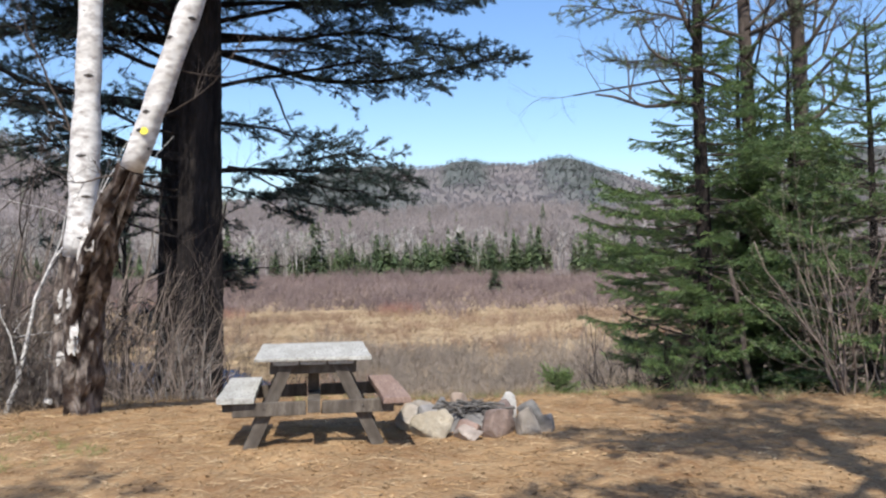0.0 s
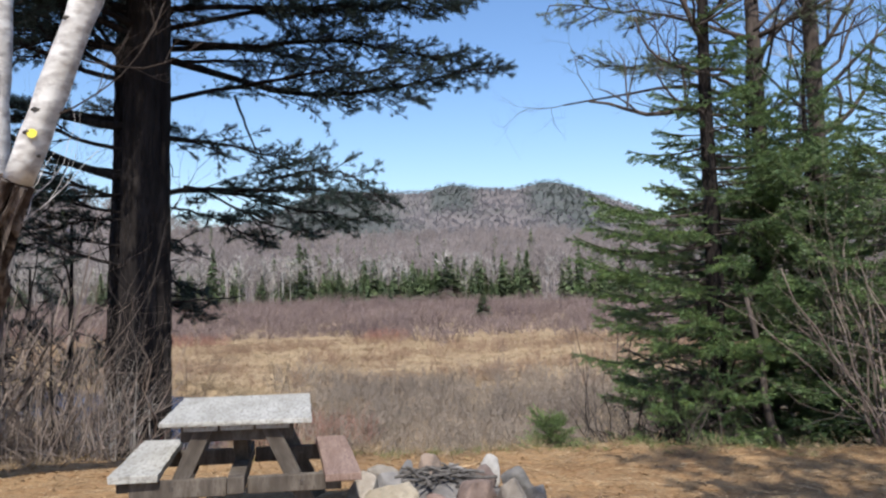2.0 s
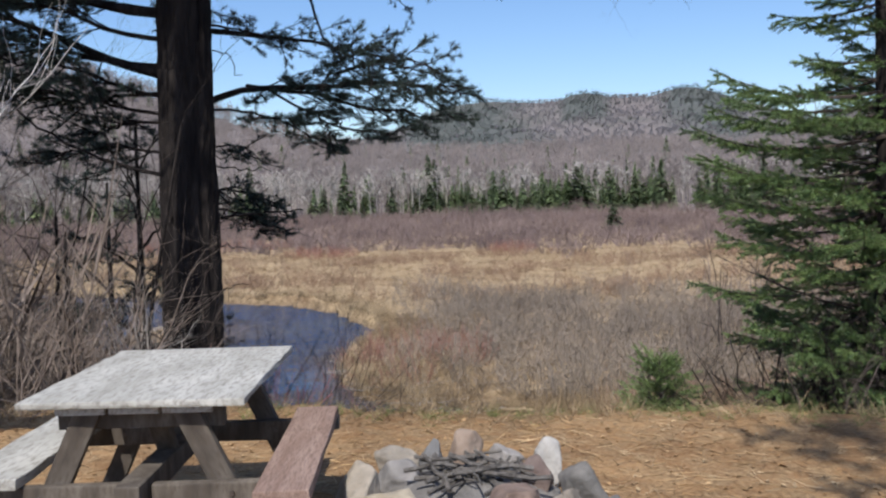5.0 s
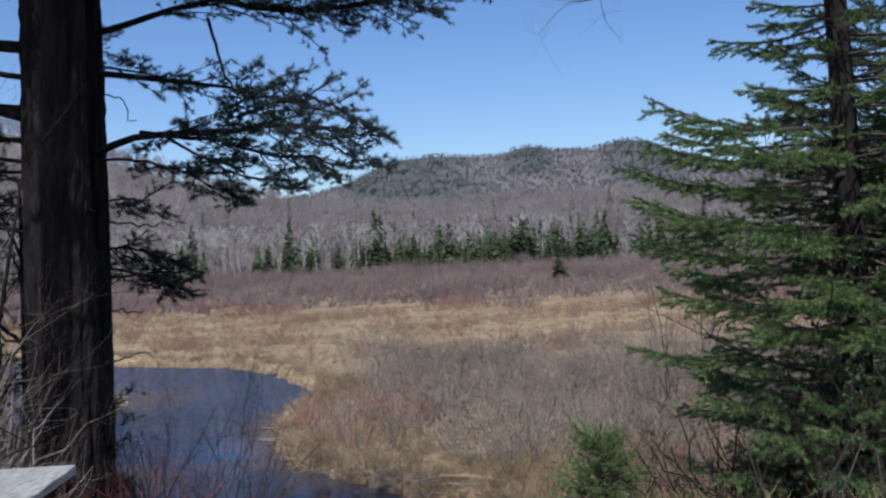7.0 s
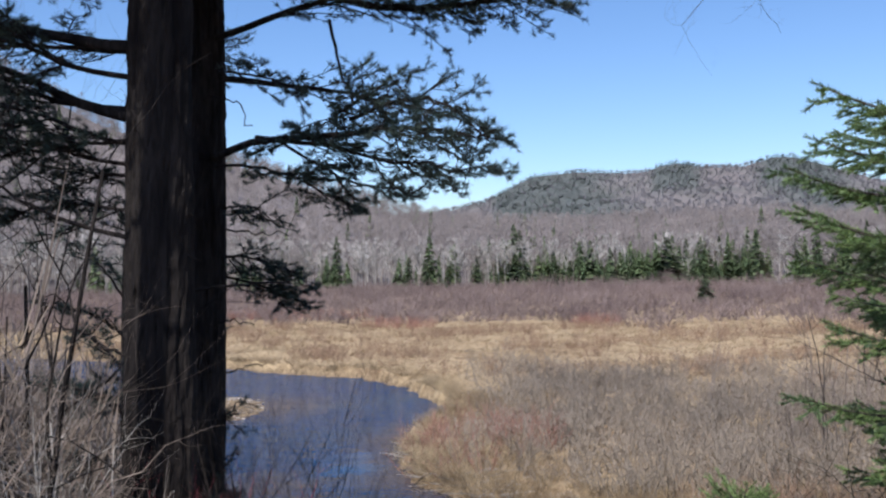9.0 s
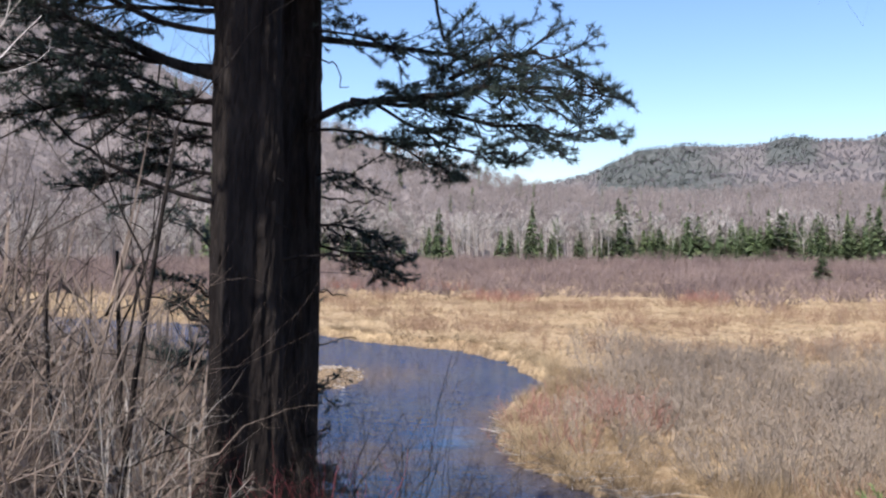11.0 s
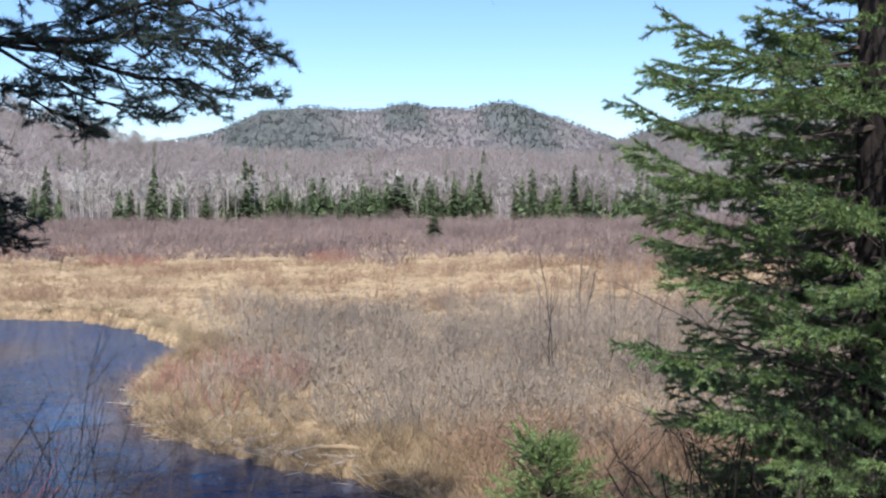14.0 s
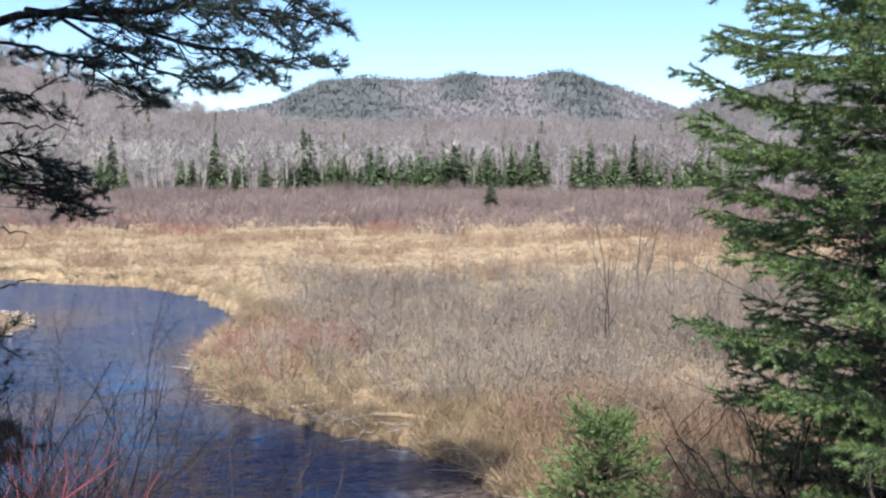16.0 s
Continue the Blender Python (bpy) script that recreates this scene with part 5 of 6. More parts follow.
# brown stalks at the foot of the bluff
p, yaw, rng = strew(900, (1.5, 14), (17.5, 26), lambda x, y, r: (bank_d(x, y) > 0.8) & (r.uniform(0, 1, len(x)) < 0.6 + 0.5 * wave(x, y, 4, 2)), 47)
bag = Bag()
scatter(bag, CLUMPS, p, yaw, rng.uniform(0.7, 1.4, len(p)), 0, rng.uniform(0.5, 1.2, len(p)))
stuff("bank_foot_scrub", "low brown leafless scrub at the foot of the bluff", "shrubs", bag, BROWN_TWIG)
# grey willow and alder scrub on the point
p, yaw, rng = strew(9000, (-9, 44), (24, 62), lambda x, y, r: in_view(x, y) & (bank_d(x, y) > 1.6 + 2.2 * r.uniform(0, 1, len(x)) + 1.2 * wave(x, y, 5, 2)) & (r.uniform(0, 1, len(x)) < step(55, 38, y + 4 * wave(x, y, 11, 1)) * (0.35 + 0.65 * (wave(x, y, 6, 3) > -0.35))), 31)
bag = Bag()
scatter(bag, CLUMPS, p, yaw, rng.uniform(0.8, 1.7, len(p)), 0, rng.uniform(0.5, 1.1, len(p)) * (1.15 + 0.45 * wave(p[:, 0], p[:, 1], 7, 1)))
stuff("marsh_scrub", "leafless grey willow scrub on the marsh point", "shrubs", bag, MARSH_TWIG)
# sparser brown scrub out on the straw
p, yaw, rng = strew(5000, (-45, 60), (45, 84), lambda x, y, r: in_view(x, y) & (bank_d(x, y) > 3) & (wave(x, y, 17, 5) + 0.5 * wave(x, y, 7, 2) > 0.22 - 0.45 * step(4, 22, x)), 32)
bag = Bag()
scatter(bag, CLUMPS, p, yaw, rng.uniform(0.8, 1.4, len(p)), 0, rng.uniform(0.5, 1.2, len(p)))
stuff("straw_scrub", "low brown scrub among the marsh grass", "shrubs", bag, BROWN_TWIG)
# dense bare thicket down the bank beside the old pine
p, yaw, rng = strew(5200, (-18, -4.9), (9.8, 23), lambda x, y, r: (y > edge_y(x) + 1.2) & (r.uniform(0, 1, len(x)) < 0.5) & (x < 0.9 - 0.71 * (y - 5.2)), 43)
bag = Bag()
scatter(bag, [twig_clump(50 + i, 6, 0.55, 15, 0.006) for i in range(8)], p, yaw, rng.uniform(1.4, 2.8, len(p)), 0, rng.uniform(1.6, 3.6, len(p)) * (1 + 0.06 * np.maximum(p[:, 1] - 12, 0)))
stuff("bank_thicket", "dense leafless grey thicket down the bank", "shrubs", bag, DEAD_TWIG)
# pale dead stems standing in the scrub
p, yaw, rng = strew(330, (-7, 22), (25, 42), lambda x, y, r: in_view(x, y) & (bank_d(x, y) > 2.0) & (wave(x, y, 5, 6) > -0.1), 61)
bag = Bag()
scatter(bag, [twig_clump(70 + i, 4, 0.35, 5, 0.011) for i in range(6)], p, yaw, rng.uniform(0.8, 1.4, len(p)), 0, rng.uniform(0.7, 1.5, len(p)))
stuff("pale_stems", "pale dead stems standing in the willow scrub", "shrubs", bag, MARSH_TWIG)
# driftwood sticks and flattened stalks along the inner shore
p, yaw, rng = strew(5200, (-8, 9), (20.5, 34), lambda x, y, r: (bank_d(x, y) > 0.15) & (bank_d(x, y) < 1.2 + 2.2 * r.uniform(0, 1, len(x))), 62)
ln, lift = rng.uniform(0.2, 0.9, len(p)), rng.uniform(-0.05, 0.16, len(p))
way = np.stack([np.cos(yaw), np.sin(yaw), lift], 1) * ln[:, None]
bag = Bag().add(*sticks(p + Z * 0.03, p + Z * 0.06 + way, 0.014, 0.007))
stuff("shore_litter", "washed-up sticks and flattened stalks along the shore", "driftwood", bag, PALE_BARE)
# russet osiers on the tip of the point and along the straw's far edge
p, yaw, rng = strew(9000, (-52, 30), (26, 104), lambda x, y, r: (((x + 4.3) / 2.2) ** 2 + ((y - 32) / 4) ** 2 < 1) | (((x + 4.6) / 2.6) ** 2 + ((y - 88) / 4) ** 2 < 1) | (((x + 22.4) / 3.6) ** 2 + ((y - 83) / 2.5) ** 2 < 1) | ((((x + 40) / 10) ** 2 + ((y - 99) / 5) ** 2 < 1) & (r.uniform(0, 1, len(x)) < 0.5)), 33)
bag = Bag()
scatter(bag, CLUMPS, p, yaw, rng.uniform(0.8, 1.4, len(p)), 0, rng.uniform(0.7, 1.3, len(p)))
stuff("russet_scrub", "leafless russet osier patches in the marsh", "shrubs", bag, RUSSET_TWIG)
# purple alder belt between the straw and the woods
p, yaw, rng = strew(26000, (-170, 130), (76, 222), lambda x, y, r: in_view(x, y) & (np.hypot(x, y) < 222) & (np.hypot(x - 0.8, y - 5.8) > np.interp(azim(x, y), [-30, -15, -6.5, -3, 0.6, 1.8, 7, 11, 14, 30], [89, 86, 87, 76, 71, 86, 85, 82, 74, 70]) + 3.5 * wave(x, y, 9, 1) + 2 * wave(x, y, 4, 2)) & (np.abs(wave(x, y * 3, 85, 4)) > 0.1) & (np.hypot((azim(x, y) + 8.7) / 2.2, (y - 166) / 7) > 1) & (np.hypot((azim(x, y) - 8.3) / 1.3, (y - 205) / 14) > 1) & (wave(x, y * 2.5, 29, 7) > -0.62), 34)
bag = Bag()
scatter(bag, FAR_CLUMPS, p, yaw, rng.uniform(1.6, 3.0, len(p)), 0, rng.uniform(0.8, 1.5, len(p)) * np.maximum(0.5, 1.35 + 0.75 * wave(p[:, 0], p[:, 1], 16, 3) + 0.4 * wave(p[:, 0], p[:, 1], 47, 1) + 1.1 * step(150, 205, np.hypot(p[:, 0], p[:, 1])) * np.clip(0.4 + wave(p[:, 0], p[:, 1], 41, 6), 0, 1.4)))
stuff("alder_belt", "wide belt of leafless purple-grey alder scrub", "shrubs", bag, PURPLE_TWIG)

# dry grass: on the shore, over the marsh, at the bluff edge
TUFTS = [grass_tuft(i) for i in range(8)]
p, yaw, rng = strew(26000, (-60, 60), (21, 88), lambda x, y, r: in_view(x, y) & (bank_d(x, y) > 0.25) & (r.uniform(0, 1, len(x)) < np.where(bank_d(x, y) < 4, 1.0, 0.55)), 35)
bag = Bag()
scatter(bag, TUFTS, p, yaw, rng.uniform(0.5, 1.0, len(p)), 0, rng.uniform(0.25, 0.6, len(p)))
q, yaw, rng = strew(40000, (-50, 3), (20, 60), lambda x, y, r: (bank_d(x, y) > 0.1) & (bank_d(x, y) < 0.9 + 1.1 * r.uniform(0, 1, len(x))) & (wave(x, y, 1.7, 3) > -0.3), 44)
scatter(bag, TUFTS, q, yaw, rng.uniform(0.5, 1.0, len(q)), 0, rng.uniform(0.3, 0.75, len(q)))
q, yaw, rng = strew(15000, (-8, 22), (20, 42), lambda x, y, r: in_view(x, y) & (bank_d(x, y) > 0.3) & (bank_d(x, y) < 2.5 + 2.5 * r.uniform(0, 1, len(x)) + 1.5 * wave(x, y, 5, 2)), 45)
scatter(bag, TUFTS, q, yaw, rng.uniform(0.5, 1.1, len(q)), 0, rng.uniform(0.25, 0.8, len(q)))
q, yaw, rng = strew(7000, (0, 14), (17.5, 27), lambda x, y, r: bank_d(x, y) > 0.2, 46)
scatter(bag, TUFTS, q, yaw, rng.uniform(0.5, 1.1, len(q)), 0, rng.uniform(0.25, 0.7, len(q)))
stuff("marsh_grass", "dry golden marsh grass", "grass", bag, STRAW)
p, yaw, rng = strew(2600, (-8, 9), (7.6, 12.5), lambda x, y, r: (y > edge_y(x) - 0.25) & (y < edge_y(x) + 3.5), 36)
bag = Bag()
scatter(bag, TUFTS, p, yaw, rng.uniform(0.15, 0.35, len(p)), 0, rng.uniform(0.06, 0.24, len(p)))
stuff("bank_grass", "dry grass and stalks on the bank", "grass", bag, STRAW)
p, yaw, rng = strew(900, (-1.5, 3.5), (8.2, 9.6), lambda x, y, r: np.abs(y - edge_y(x)) < 0.28 * r.uniform(0, 1, len(x)), 37)
q, yaw2, rng2 = strew(700, (-5, -2.2), (5.5, 7.5), lambda x, y, r: wave(x, y, 1.6, 2) > 0.35, 38)
bag = Bag()
scatter(bag, TUFTS, np.concatenate([p, q]), np.concatenate([yaw, yaw2]), rng.uniform(0.06, 0.16, len(p) + len(q)), 0, rng.uniform(0.04, 0.13, len(p) + len(q)))
stuff("fresh_grass", "short fresh green grass on the bluff", "grass", bag, FRESH)


def leaf(seed):
    """A small curled dead leaf of unit length."""
    rng = np.random.default_rng(seed)
    h = rng.uniform(0.1, 0.35, 6)
    v = np.array([[-0.5, 0, 0.05], [-0.15, 0.28, h[0]], [0.2, 0.22, h[1]], [0.5, 0, h[2]], [0.2, -0.24, h[3]], [-0.15, -0.27, h[4]], [0, 0, 0.02]])
    return v, np.array([[6, 0, 1], [6, 1, 2], [6, 2, 3], [6, 3, 4], [6, 4, 5], [6, 5, 0]])


p, yaw, rng = strew(22000, (-7, 8), (1.5, 9.3), lambda x, y, r: (y < edge_y(x) + 0.2) & (r.uniform(0, 1, len(x)) < 0.35 + 0.4 * (wave(x, y, 1.3, 3) > 0)), 39)
bag = Bag()
scatter(bag, [leaf(i) for i in range(6)], p + Z * 0.004, yaw, rng.uniform(0.012, 0.04, len(p)))
stuff("leaf_litter", "dead leaves strewn over needle duff", "leaves", bag, LITTER)
p, yaw, rng = strew(24000, (-6, 7), (2.5, 9.2), lambda x, y, r: y < edge_y(x) + 0.1, 41)
bag = Bag()
d = np.stack([np.cos(yaw), np.sin(yaw), rng.uniform(0.02, 0.16, len(p))], 1)
bag.add(*blades(p + Z * 0.006, d, rng.uniform(0.08, 0.2, len(p)), 0.005, rng))
stuff("fallen_needles", "fallen pine needles and twigs", "needles", bag, LITTER)


def bare_far(seed):
    """A leafless forest tree of unit height."""
    rng = np.random.default_rng(seed)
    bag = Bag()
    bag.add(*sticks([[0, 0, -0.05]], [[rng.normal() * 0.05, 0, 0.92]], 0.011, 0.003))
    n = 20
    a, h = rng.uniform(0, 6.28, n), rng.uniform(0.3, 0.85, n)
    base = np.stack([0 * a, 0 * a, h], 1)
    d = np.stack([np.cos(a), np.sin(a), rng.uniform(0.4, 1.5, n)], 1)
    ln = rng.uniform(0.16, 0.34, n) * (1.15 - h)  * 1.6
    bag.add(*blades(base, d, ln, 0.012, rng))
    i = np.repeat(np.arange(n), 6)
    q = base[i] + unit(d)[i] * (ln[i] * rng.uniform(0.3, 0.95, len(i)))[:, None]
    bag.add(*blades(q, unit(d)[i] + rng.normal(size=(len(i), 3)) * 0.6, rng.uniform(0.06, 0.13, len(i)), 0.008, rng))
    v, f, _ = bag.arrays()
    return v, f


def bare_soft(seed):
    """A leafless tree of unit height, farther off: an oval crown of fine twigs on a thin stem."""
    rng = np.random.default_rng(seed)
    bag = Bag()
    bag.add(*sticks([[0, 0, -0.05]], [[0, 0, 0.7]], 0.008, 0.004))
    n = 90
    q = unit(rng.normal(size=(n, 3))) * rng.uniform(0.2, 1, (n, 1)) ** 0.5 * np.array([0.21, 0.21, 0.32]) + np.array([0, 0, 0.62])
    d = q - np.array([0, 0, 0.25]) + rng.normal(size=(n, 3)) * 0.12
    bag.add(*blades(q - unit(d) * 0.04, d, rng.uniform(0.07, 0.13, n), 0.016, rng))
    v, f, _ = bag.arrays()
    return v, f


def fir_far(seed, slim=0.17, levels=15, per=9):
    """A distant spruce or fir of unit height: pointed, ragged, drooping."""
    rng = np.random.default_rng(seed)
    bag = Bag()
    h = np.repeat(np.linspace(0.06, 0.97, levels), per) + rng.uniform(-0.02, 0.02, levels * per)
    a = rng.uniform(0, 6.28, len(h))
    r = slim * (1.02 - h) ** rng.uniform(0.65, 1.0) * rng.uniform(0.45, 1.2, len(h)) * (1 + 0.2 * np.sin(9 * h + 2 * a + seed)) * np.clip(h / 0.18, 0.55, 1)
    p = np.stack([0 * a, 0 * a, h + 0.02], 1)
    d = np.stack([np.cos(a), np.sin(a), rng.uniform(-0.55, 0.0, len(h))], 1)
    s = np.stack([-np.sin(a), np.cos(a), 0 * a], 1)
    w = (0.018 + 0.2 * r)[:, None]
    tip = p + unit(d) * r[:, None]
    mid = p + unit(d) * r[:, None] * 0.55 + np.array([0, 0, 0.012])
    v = np.stack([p, mid - s * w, tip, mid + s * w], 1).reshape(-1, 3)
    k = np.arange(len(h))[:, None] * 4
    f = np.concatenate([k + [0, 1, 2], k + [0, 2, 3]])
    bag.add(v, f)
    bag.add(*blades([[0, 0, 0.9]] * 3, [[0, 0, 1]] * 3, 0.12, 0.02, rng))
    v, f, _ = bag.arrays()
    return v, f


FIRS = [fir_far(i, s, 24, 11) for i, s in enumerate((0.2, 0.26, 0.3, 0.22, 0.36, 0.27))]
BARES = [bare_far(i) for i in range(8)]


def ring(n, az, r, seed):
    """Random places by azimuth and distance."""
    rng = np.random.default_rng(seed)
    a = np.radians(rng.uniform(*az, n))
    d = np.sqrt(rng.uniform(r[0] ** 2, r[1] ** 2, n))
    x, y = 0.8 + d * np.sin(a), 5.8 + d * np.cos(a)
    return x, y, np.degrees(a), d, rng


# front row of spruces and firs at the foot of the woods, each a tree of its own
FIR_CROWNS = [Bag().add(*t).mesh("crown", FAR_FIR) for t in FIRS]
fir_trunk = Bag().add(*sticks([[0, 0, -0.06]], [[0, 0, 0.8]], 0.012, 0.004)).mesh("trunk", BARK)


def fir_tree(x, y, h, k, label="dark green spruce at the foot of the far woods", wide=1.0):
    t = thing("fir_tree", label, "spruce tree", pose(x, y, float(land(x, y)), 0, 0, 40 * k) @ Matrix.Diagonal((h * wide, h * wide, h, 1)), "spruces at the edge of the woods")
    part("trunk", fir_trunk, t)
    part("crown", FIR_CROWNS[k % 6], t)


rng = np.random.default_rng(50)
for i in range(78):
    az = rng.choice([-31, -26, -21, -14.6, -9.2, -7.6, -6.2, -5, -4.2, -2.4, -1.2, 0.8, 2.8, 4.4, 6, 9.6, 10.6, 12.8, 15]) + rng.normal() * 0.55
    d = 199 + 58 * rng.uniform(0, 1) ** 1.5
    h = rng.uniform(4.5, 10) * (0.8 + 0.5 * (d - 199) / 58)
    fir_tree(0.8 + d * math.sin(radians(az)), 5.8 + d * math.cos(radians(az)), h, i, wide=rng.uniform(0.75, 1.35))
for az, d, h in ((-20.8, 222, 14), (-14.6, 222, 15), (-9.0, 226, 16.5), (-8.6, 224, 15), (-14, 212, 9), (-21.5, 214, 8), (-16, 210, 6), (-8.4, 208, 5), (-7.7, 208, 5.5), (-11.5, 212, 8), (6.3, 218, 13), (3.0, 219, 12), (9.8, 222, 14), (12.6, 222, 15), (4.6, 214, 9)):
    fir_tree(0.8 + d * math.sin(radians(az)), 5.8 + d * math.cos(radians(az)), h, int(10 * d + az))
for i in range(64):
    az = rng.choice([-9.5, -6.6, -4.4, -2.9, -1.6, 0.4, 1.6, 3.4, 5.6, 9.4, 11.2, 13.6, 16.2]) + rng.normal() * 0.5
    d = rng.uniform(207, 262)
    fir_tree(0.8 + d * math.sin(radians(az)), 5.8 + d * math.cos(radians(az)), rng.uniform(5.5, 13.5) * (0.75 + 0.4 * (d - 207) / 55), 7 * i + 3, wide=rng.uniform(0.8, 1.15))
fir_tree(4.2, 222, 12, 4, "broad light green pine at the edge of the far woods", 1.7)
fir_tree(7.6, 126.5, 4.8, 4, "lone small spruce standing in the alder belt", 1.25)

# woods behind: mixed firs, then leafless trees up the slope
x, y, az, d, rng = ring(1700, (-40, 34), (220, 300), 51)
k = rng.uniform(0, 1, len(x)) < np.where((az > -8) & (az < 17), 0.5, 0.13) * step(330, 235, d) * (wave(x, y, 23, 2) > -0.05)
bag = Bag()
scatter(bag, FIRS, np.stack([x, y, land(x, y)], 1)[k], rng.uniform(0, 6, k.sum()), rng.uniform(6, 13, k.sum()))
x, y, az, d, rng = ring(1500, (-36, 20), (212, 236), 55)
k = (wave(x, y, 31, 1) + 0.6 * wave(x, y, 11, 3) > np.where(az > -8, 0.15, 0.62)) & (rng.uniform(0, 1, len(x)) < 0.6) & (np.abs(az - 8.3) > 1.2)
scatter(bag, FIRS, np.stack([x, y, land(x, y)], 1)[k], rng.uniform(0, 6, k.sum()), rng.uniform(3.5, 9.5, k.sum()))
x, y, az, d, rng = ring(90, (-50, 34), (300, 470), 52)
scatter(bag, FIRS, np.stack([x, y, land(x, y)], 1), rng.uniform(0, 6, len(x)), rng.uniform(7, 12, len(x)))
stuff("fir_wood", "dark firs mixed into the far woods", "woods", bag, FAR_FIR)
# grey-white hardwood trunks along the front of the woods
x, y, az, d, rng = ring(620, (-54, 20), (218, 262), 56)
k = rng.uniform(0, 1, len(x)) < np.where(az < -6, 1.0, 0.4)
bag = Bag()
scatter(bag, BARES, np.stack([x, y, land(x, y)], 1)[k], rng.uniform(0, 6, k.sum()), rng.uniform(9, 15, k.sum()))
stuff("pale_wood", "pale grey leafless trees along the front of the woods", "woods", bag, PALE_BARE)
x, y, az, d, rng = ring(1500, (-54, 34), (222, 300), 53)
bag = Bag()
scatter(bag, BARES, np.stack([x, y, land(x, y)], 1), rng.uniform(0, 6, len(x)), rng.uniform(9, 14.5, len(x)))
x, y, az, d, rng = ring(4600, (-54, 34), (260, 500), 57)
scatter(bag, [bare_soft(i) for i in range(5)], np.stack([x, y, land(x, y)], 1), rng.uniform(0, 6, len(x)), rng.uniform(9, 13, len(x)))
stuff("bare_wood", "leafless pinkish-grey hardwood forest on the slopes", "woods", bag, FAR_BARE)
# far ridges, in materials whose colours already hold the haze
x, y, az, d, rng = ring(17000, (-30, 36), (480, 1230), 54)
_, which = hills(x, y)
dark = np.where(which == 2, 0.8, np.clip(0.02 + 0.45 * wave(x, y, 190, 2) + 0.2 * wave(x, y, 70, 1), 0, 0.4))
dark = np.where(which == 3, np.maximum(dark, knobs(az, d)), dark)
k = rng.uniform(0, 1, len(x)) < dark
small = [fir_far(60 + i, 0.45, 5, 6) for i in range(4)]
bag = Bag()
scatter(bag, small, np.stack([x, y, land(x, y)], 1)[k], rng.uniform(0, 6, k.sum()), rng.uniform(5.5, 9, k.sum()), 0, rng.uniform(3.5, 6, k.sum()))
stuff("ridge_firs", "dark fir woods on the far ridges", "woods", bag, HAZY_FIR)


def bare_tiny(seed):
    rng = np.random.default_rng(seed)
    n = 14
    a = rng.uniform(0, 6.28, n)
    p = np.stack([0 * a, 0 * a, rng.uniform(0, 0.4, n)], 1)
    d = np.stack([0.5 * np.cos(a), 0.5 * np.sin(a), rng.uniform(0.6, 1.4, n)], 1)
    return blades(p, d, rng.uniform(0.5, 0.8, n), 0.06, rng)


bag = Bag()
scatter(bag, [bare_tiny(i) for i in range(4)], np.stack([x, y, land(x, y)], 1)[~k], rng.uniform(0, 6, (~k).sum()), rng.uniform(7, 11, (~k).sum()), 0, rng.uniform(4, 6.5, (~k).sum()))
stuff("ridge_bare_woods", "leafless woods on the far ridges", "woods", bag, HAZY_BARE)

# alder saplings and a pale log on the point
for i, (x, y, h) in enumerate([(5.8, 32.8, 4.6), (5.3, 33.6, 3.8), (6.2, 33.4, 3.4), (9.3, 44, 4.6), (9.6, 39.6, 4.4), (10.7, 41.7, 4.6), (9.5, 35, 3.4), (7.4, 36, 3.0), (2.7, 39.6, 2.4), (12.5, 34, 3.6), (8.4, 29.5, 2.6), (4.6, 30.2, 2.2)]):
    sapling("alder_sapling", "slim grey leafless alder on the marsh point", "tree", on_land(x, y), 2 + i % 2, BARK if i in (0, 3) else DEAD_TWIG, 200 + i, 0.12, h, 0.034 if i < 2 else 0.026, 3, "alders on the point", 0.09)
v, f = tube([(-0.9, 0.0, 0.1), (-0.3, 0.05, 0.13), (0.3, 0, 0.12), (0.9, -0.1, 0.06)], [0.04, 0.06, 0.055, 0.03], 9)
log = new("driftwood_log", Bag().add(v, f).mesh("driftwood_log", STRAW, smooth=True))
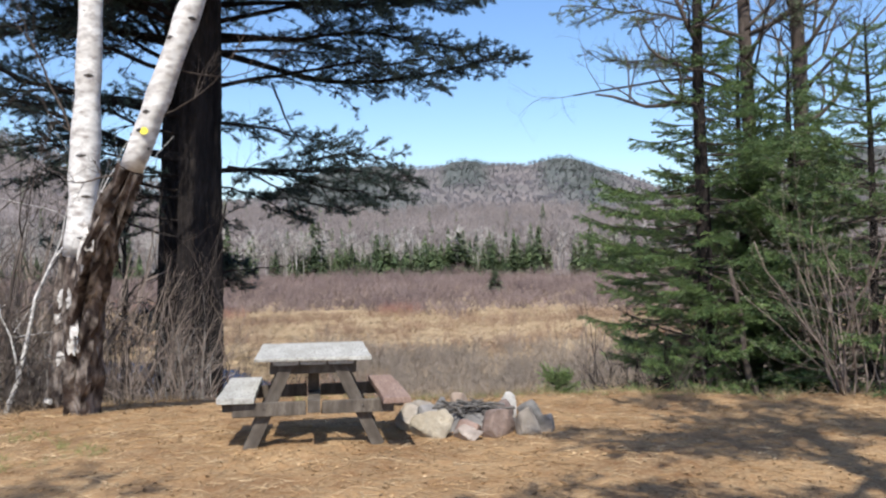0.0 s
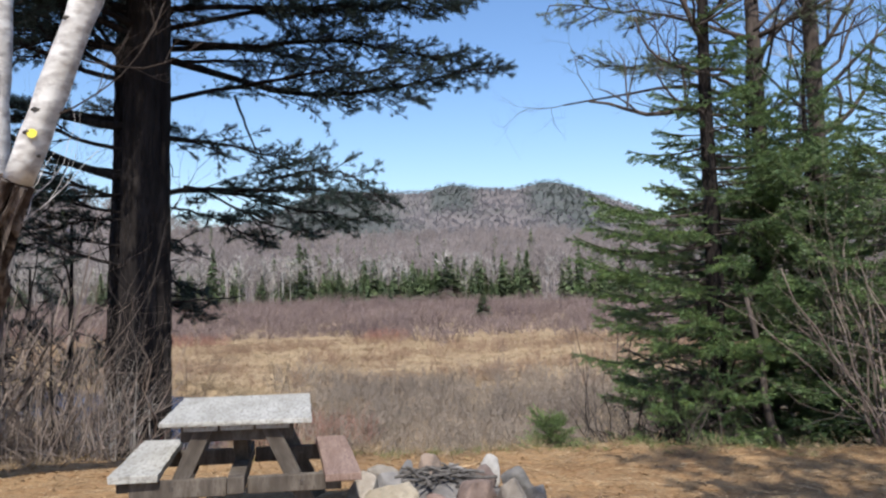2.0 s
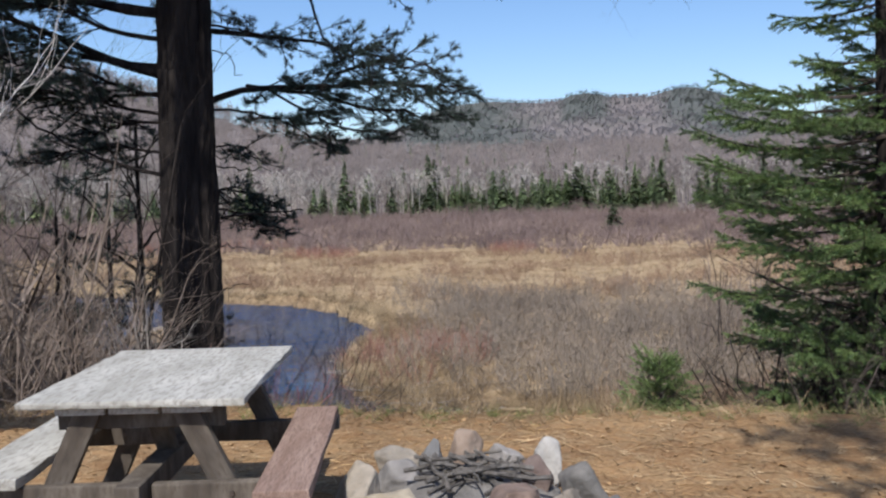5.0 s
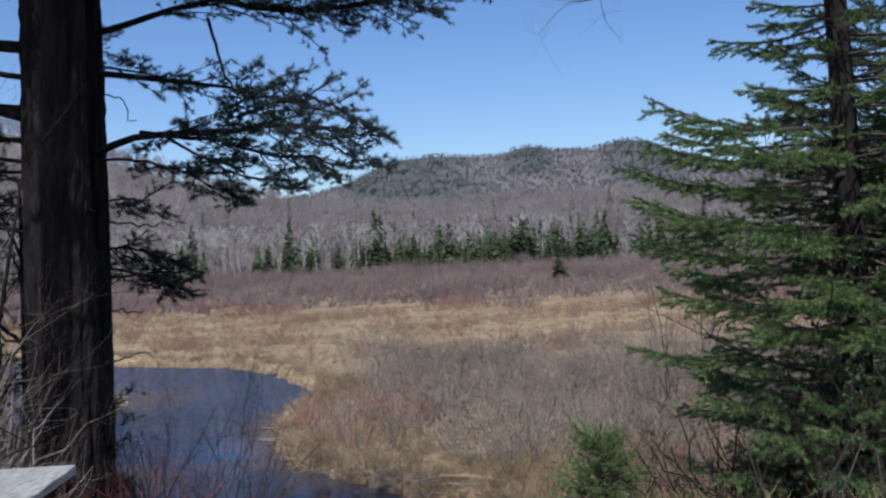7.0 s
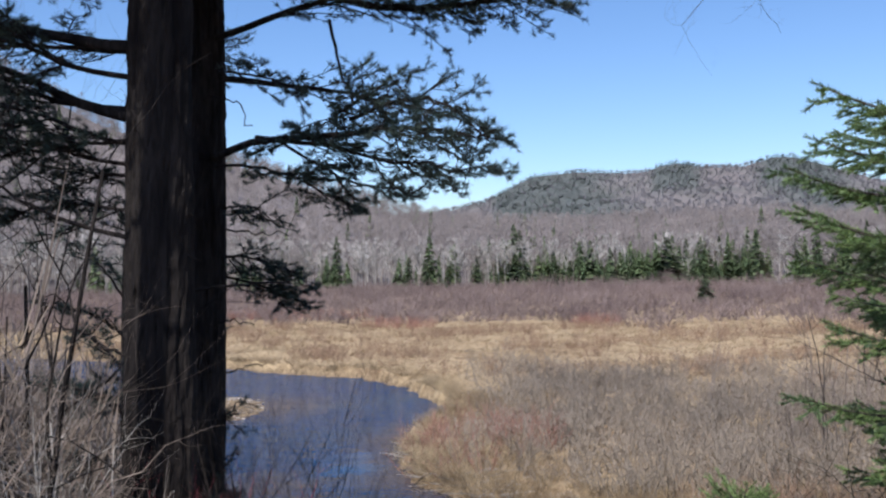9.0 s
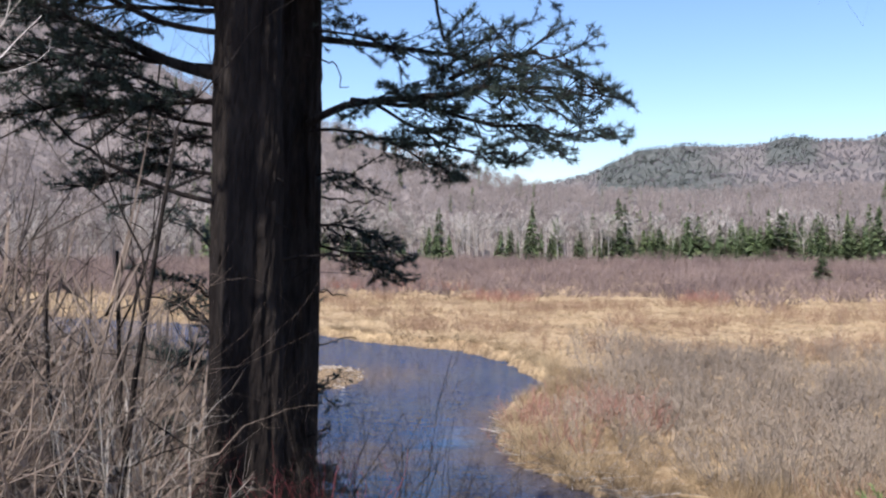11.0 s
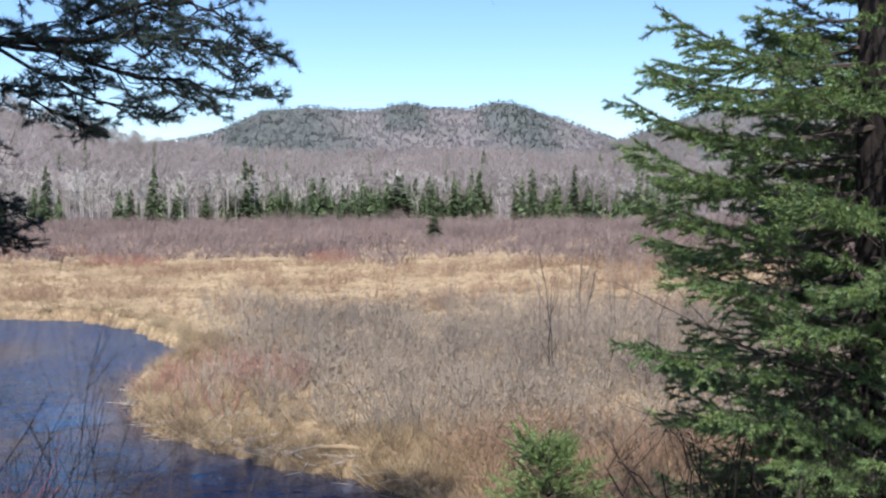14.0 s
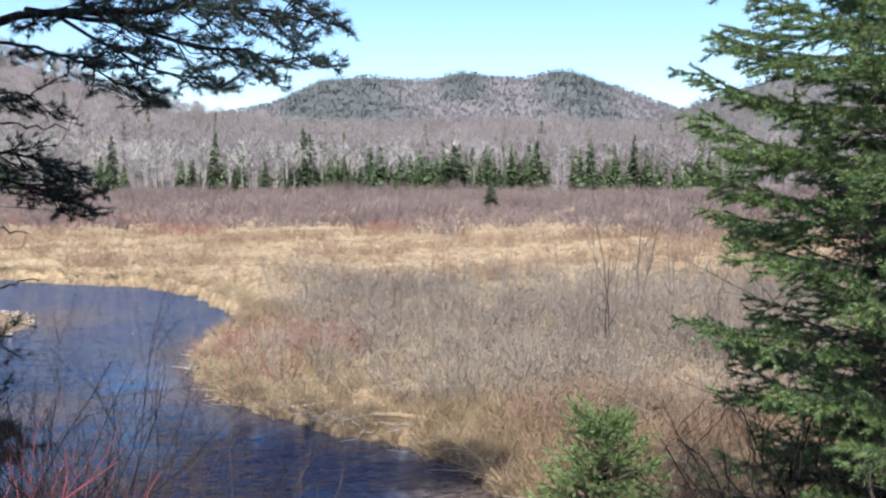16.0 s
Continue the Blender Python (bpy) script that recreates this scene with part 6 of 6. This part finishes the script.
log.matrix_basis = pose(-0.2, 25.1, float(land(-0.2, 25.1)) + 0.05, 0, 0, -18)
tagged(log, "pale driftwood log on the grassy shore", "log")

# gravel on the river bar
p, yaw, rng = strew(2600, (-24, -11), (33, 47), lambda x, y, r: land(x, y) > WATER_Z - 0.02, 42)
bag = Bag()
pebble = []
for i in range(5):
    bm = bmesh.new()
    bmesh.ops.create_icosphere(bm, subdivisions=1, radius=0.5)
    r2 = random.Random(i)
    co = np.array([(v.co.x * r2.uniform(0.7, 1.2), v.co.y * r2.uniform(0.7, 1.2), v.co.z * 0.6) for v in bm.verts])
    pebble.append((co, np.array([[v.index for v in f.verts] for f in bm.faces])))
    bm.free()
scatter(bag, pebble, p, yaw, rng.uniform(0.06, 0.3, len(p)) ** 1.2)
GRAVEL = material("river_gravel", (0.2, 0.165, 0.13), (0.42, 0.37, 0.31), 0.6, 0.9, 0, 5.0, island=0.35)
stuff("gravel_bar", "pale gravel on the river bar", "gravel", bag, GRAVEL)

# unseen trees, added beside and behind the camera to shade the foreground
for x, y, h, sd in ((2.2, 1.2, 9.6, 95), (4.7, 1.2, 9.6, 98), (7.6, 1.4, 9.4, 96), (-2.6, -1.2, 8.4, 97)):
    white_pine(on_land(x, y), [(0, 0, 0), (20, 0.2, 0)], h, 0.16, [], "unseen slim pine added to shade the picnic place", sd, h - 4.4, 2.3, (), 2.4)
for x, y, sd in ((7.4, -3.2, 92),):
    b = on_land(x, y)
    t = thing("bare_tree", "unseen leafless tree added to shade the picnic place", "tree", pose(*b))
    rng = np.random.default_rng(sd)
    bag = Bag()
    v, f = tube([(0, 0, -0.2), (0.1, 0, 4), (0.15, 0.1, 9)], [0.2, 0.16, 0.08], 12)
    part("trunk", bag.add(v, f).mesh("trunk", BARK, smooth=True), t)
    for k in range(13):
        bag = Bag()
        a = 2.4 * k
        z = 3.6 + 0.42 * k
        bare_limbs(bag, (0.1, 0.05, z), (math.cos(a), math.sin(a), 0.9), rng.uniform(2.2, 3.6) * (1 - 0.035 * k), 0.05, rng, 3)
        part("limb", bag.mesh("limb", BARK, smooth=True), t)
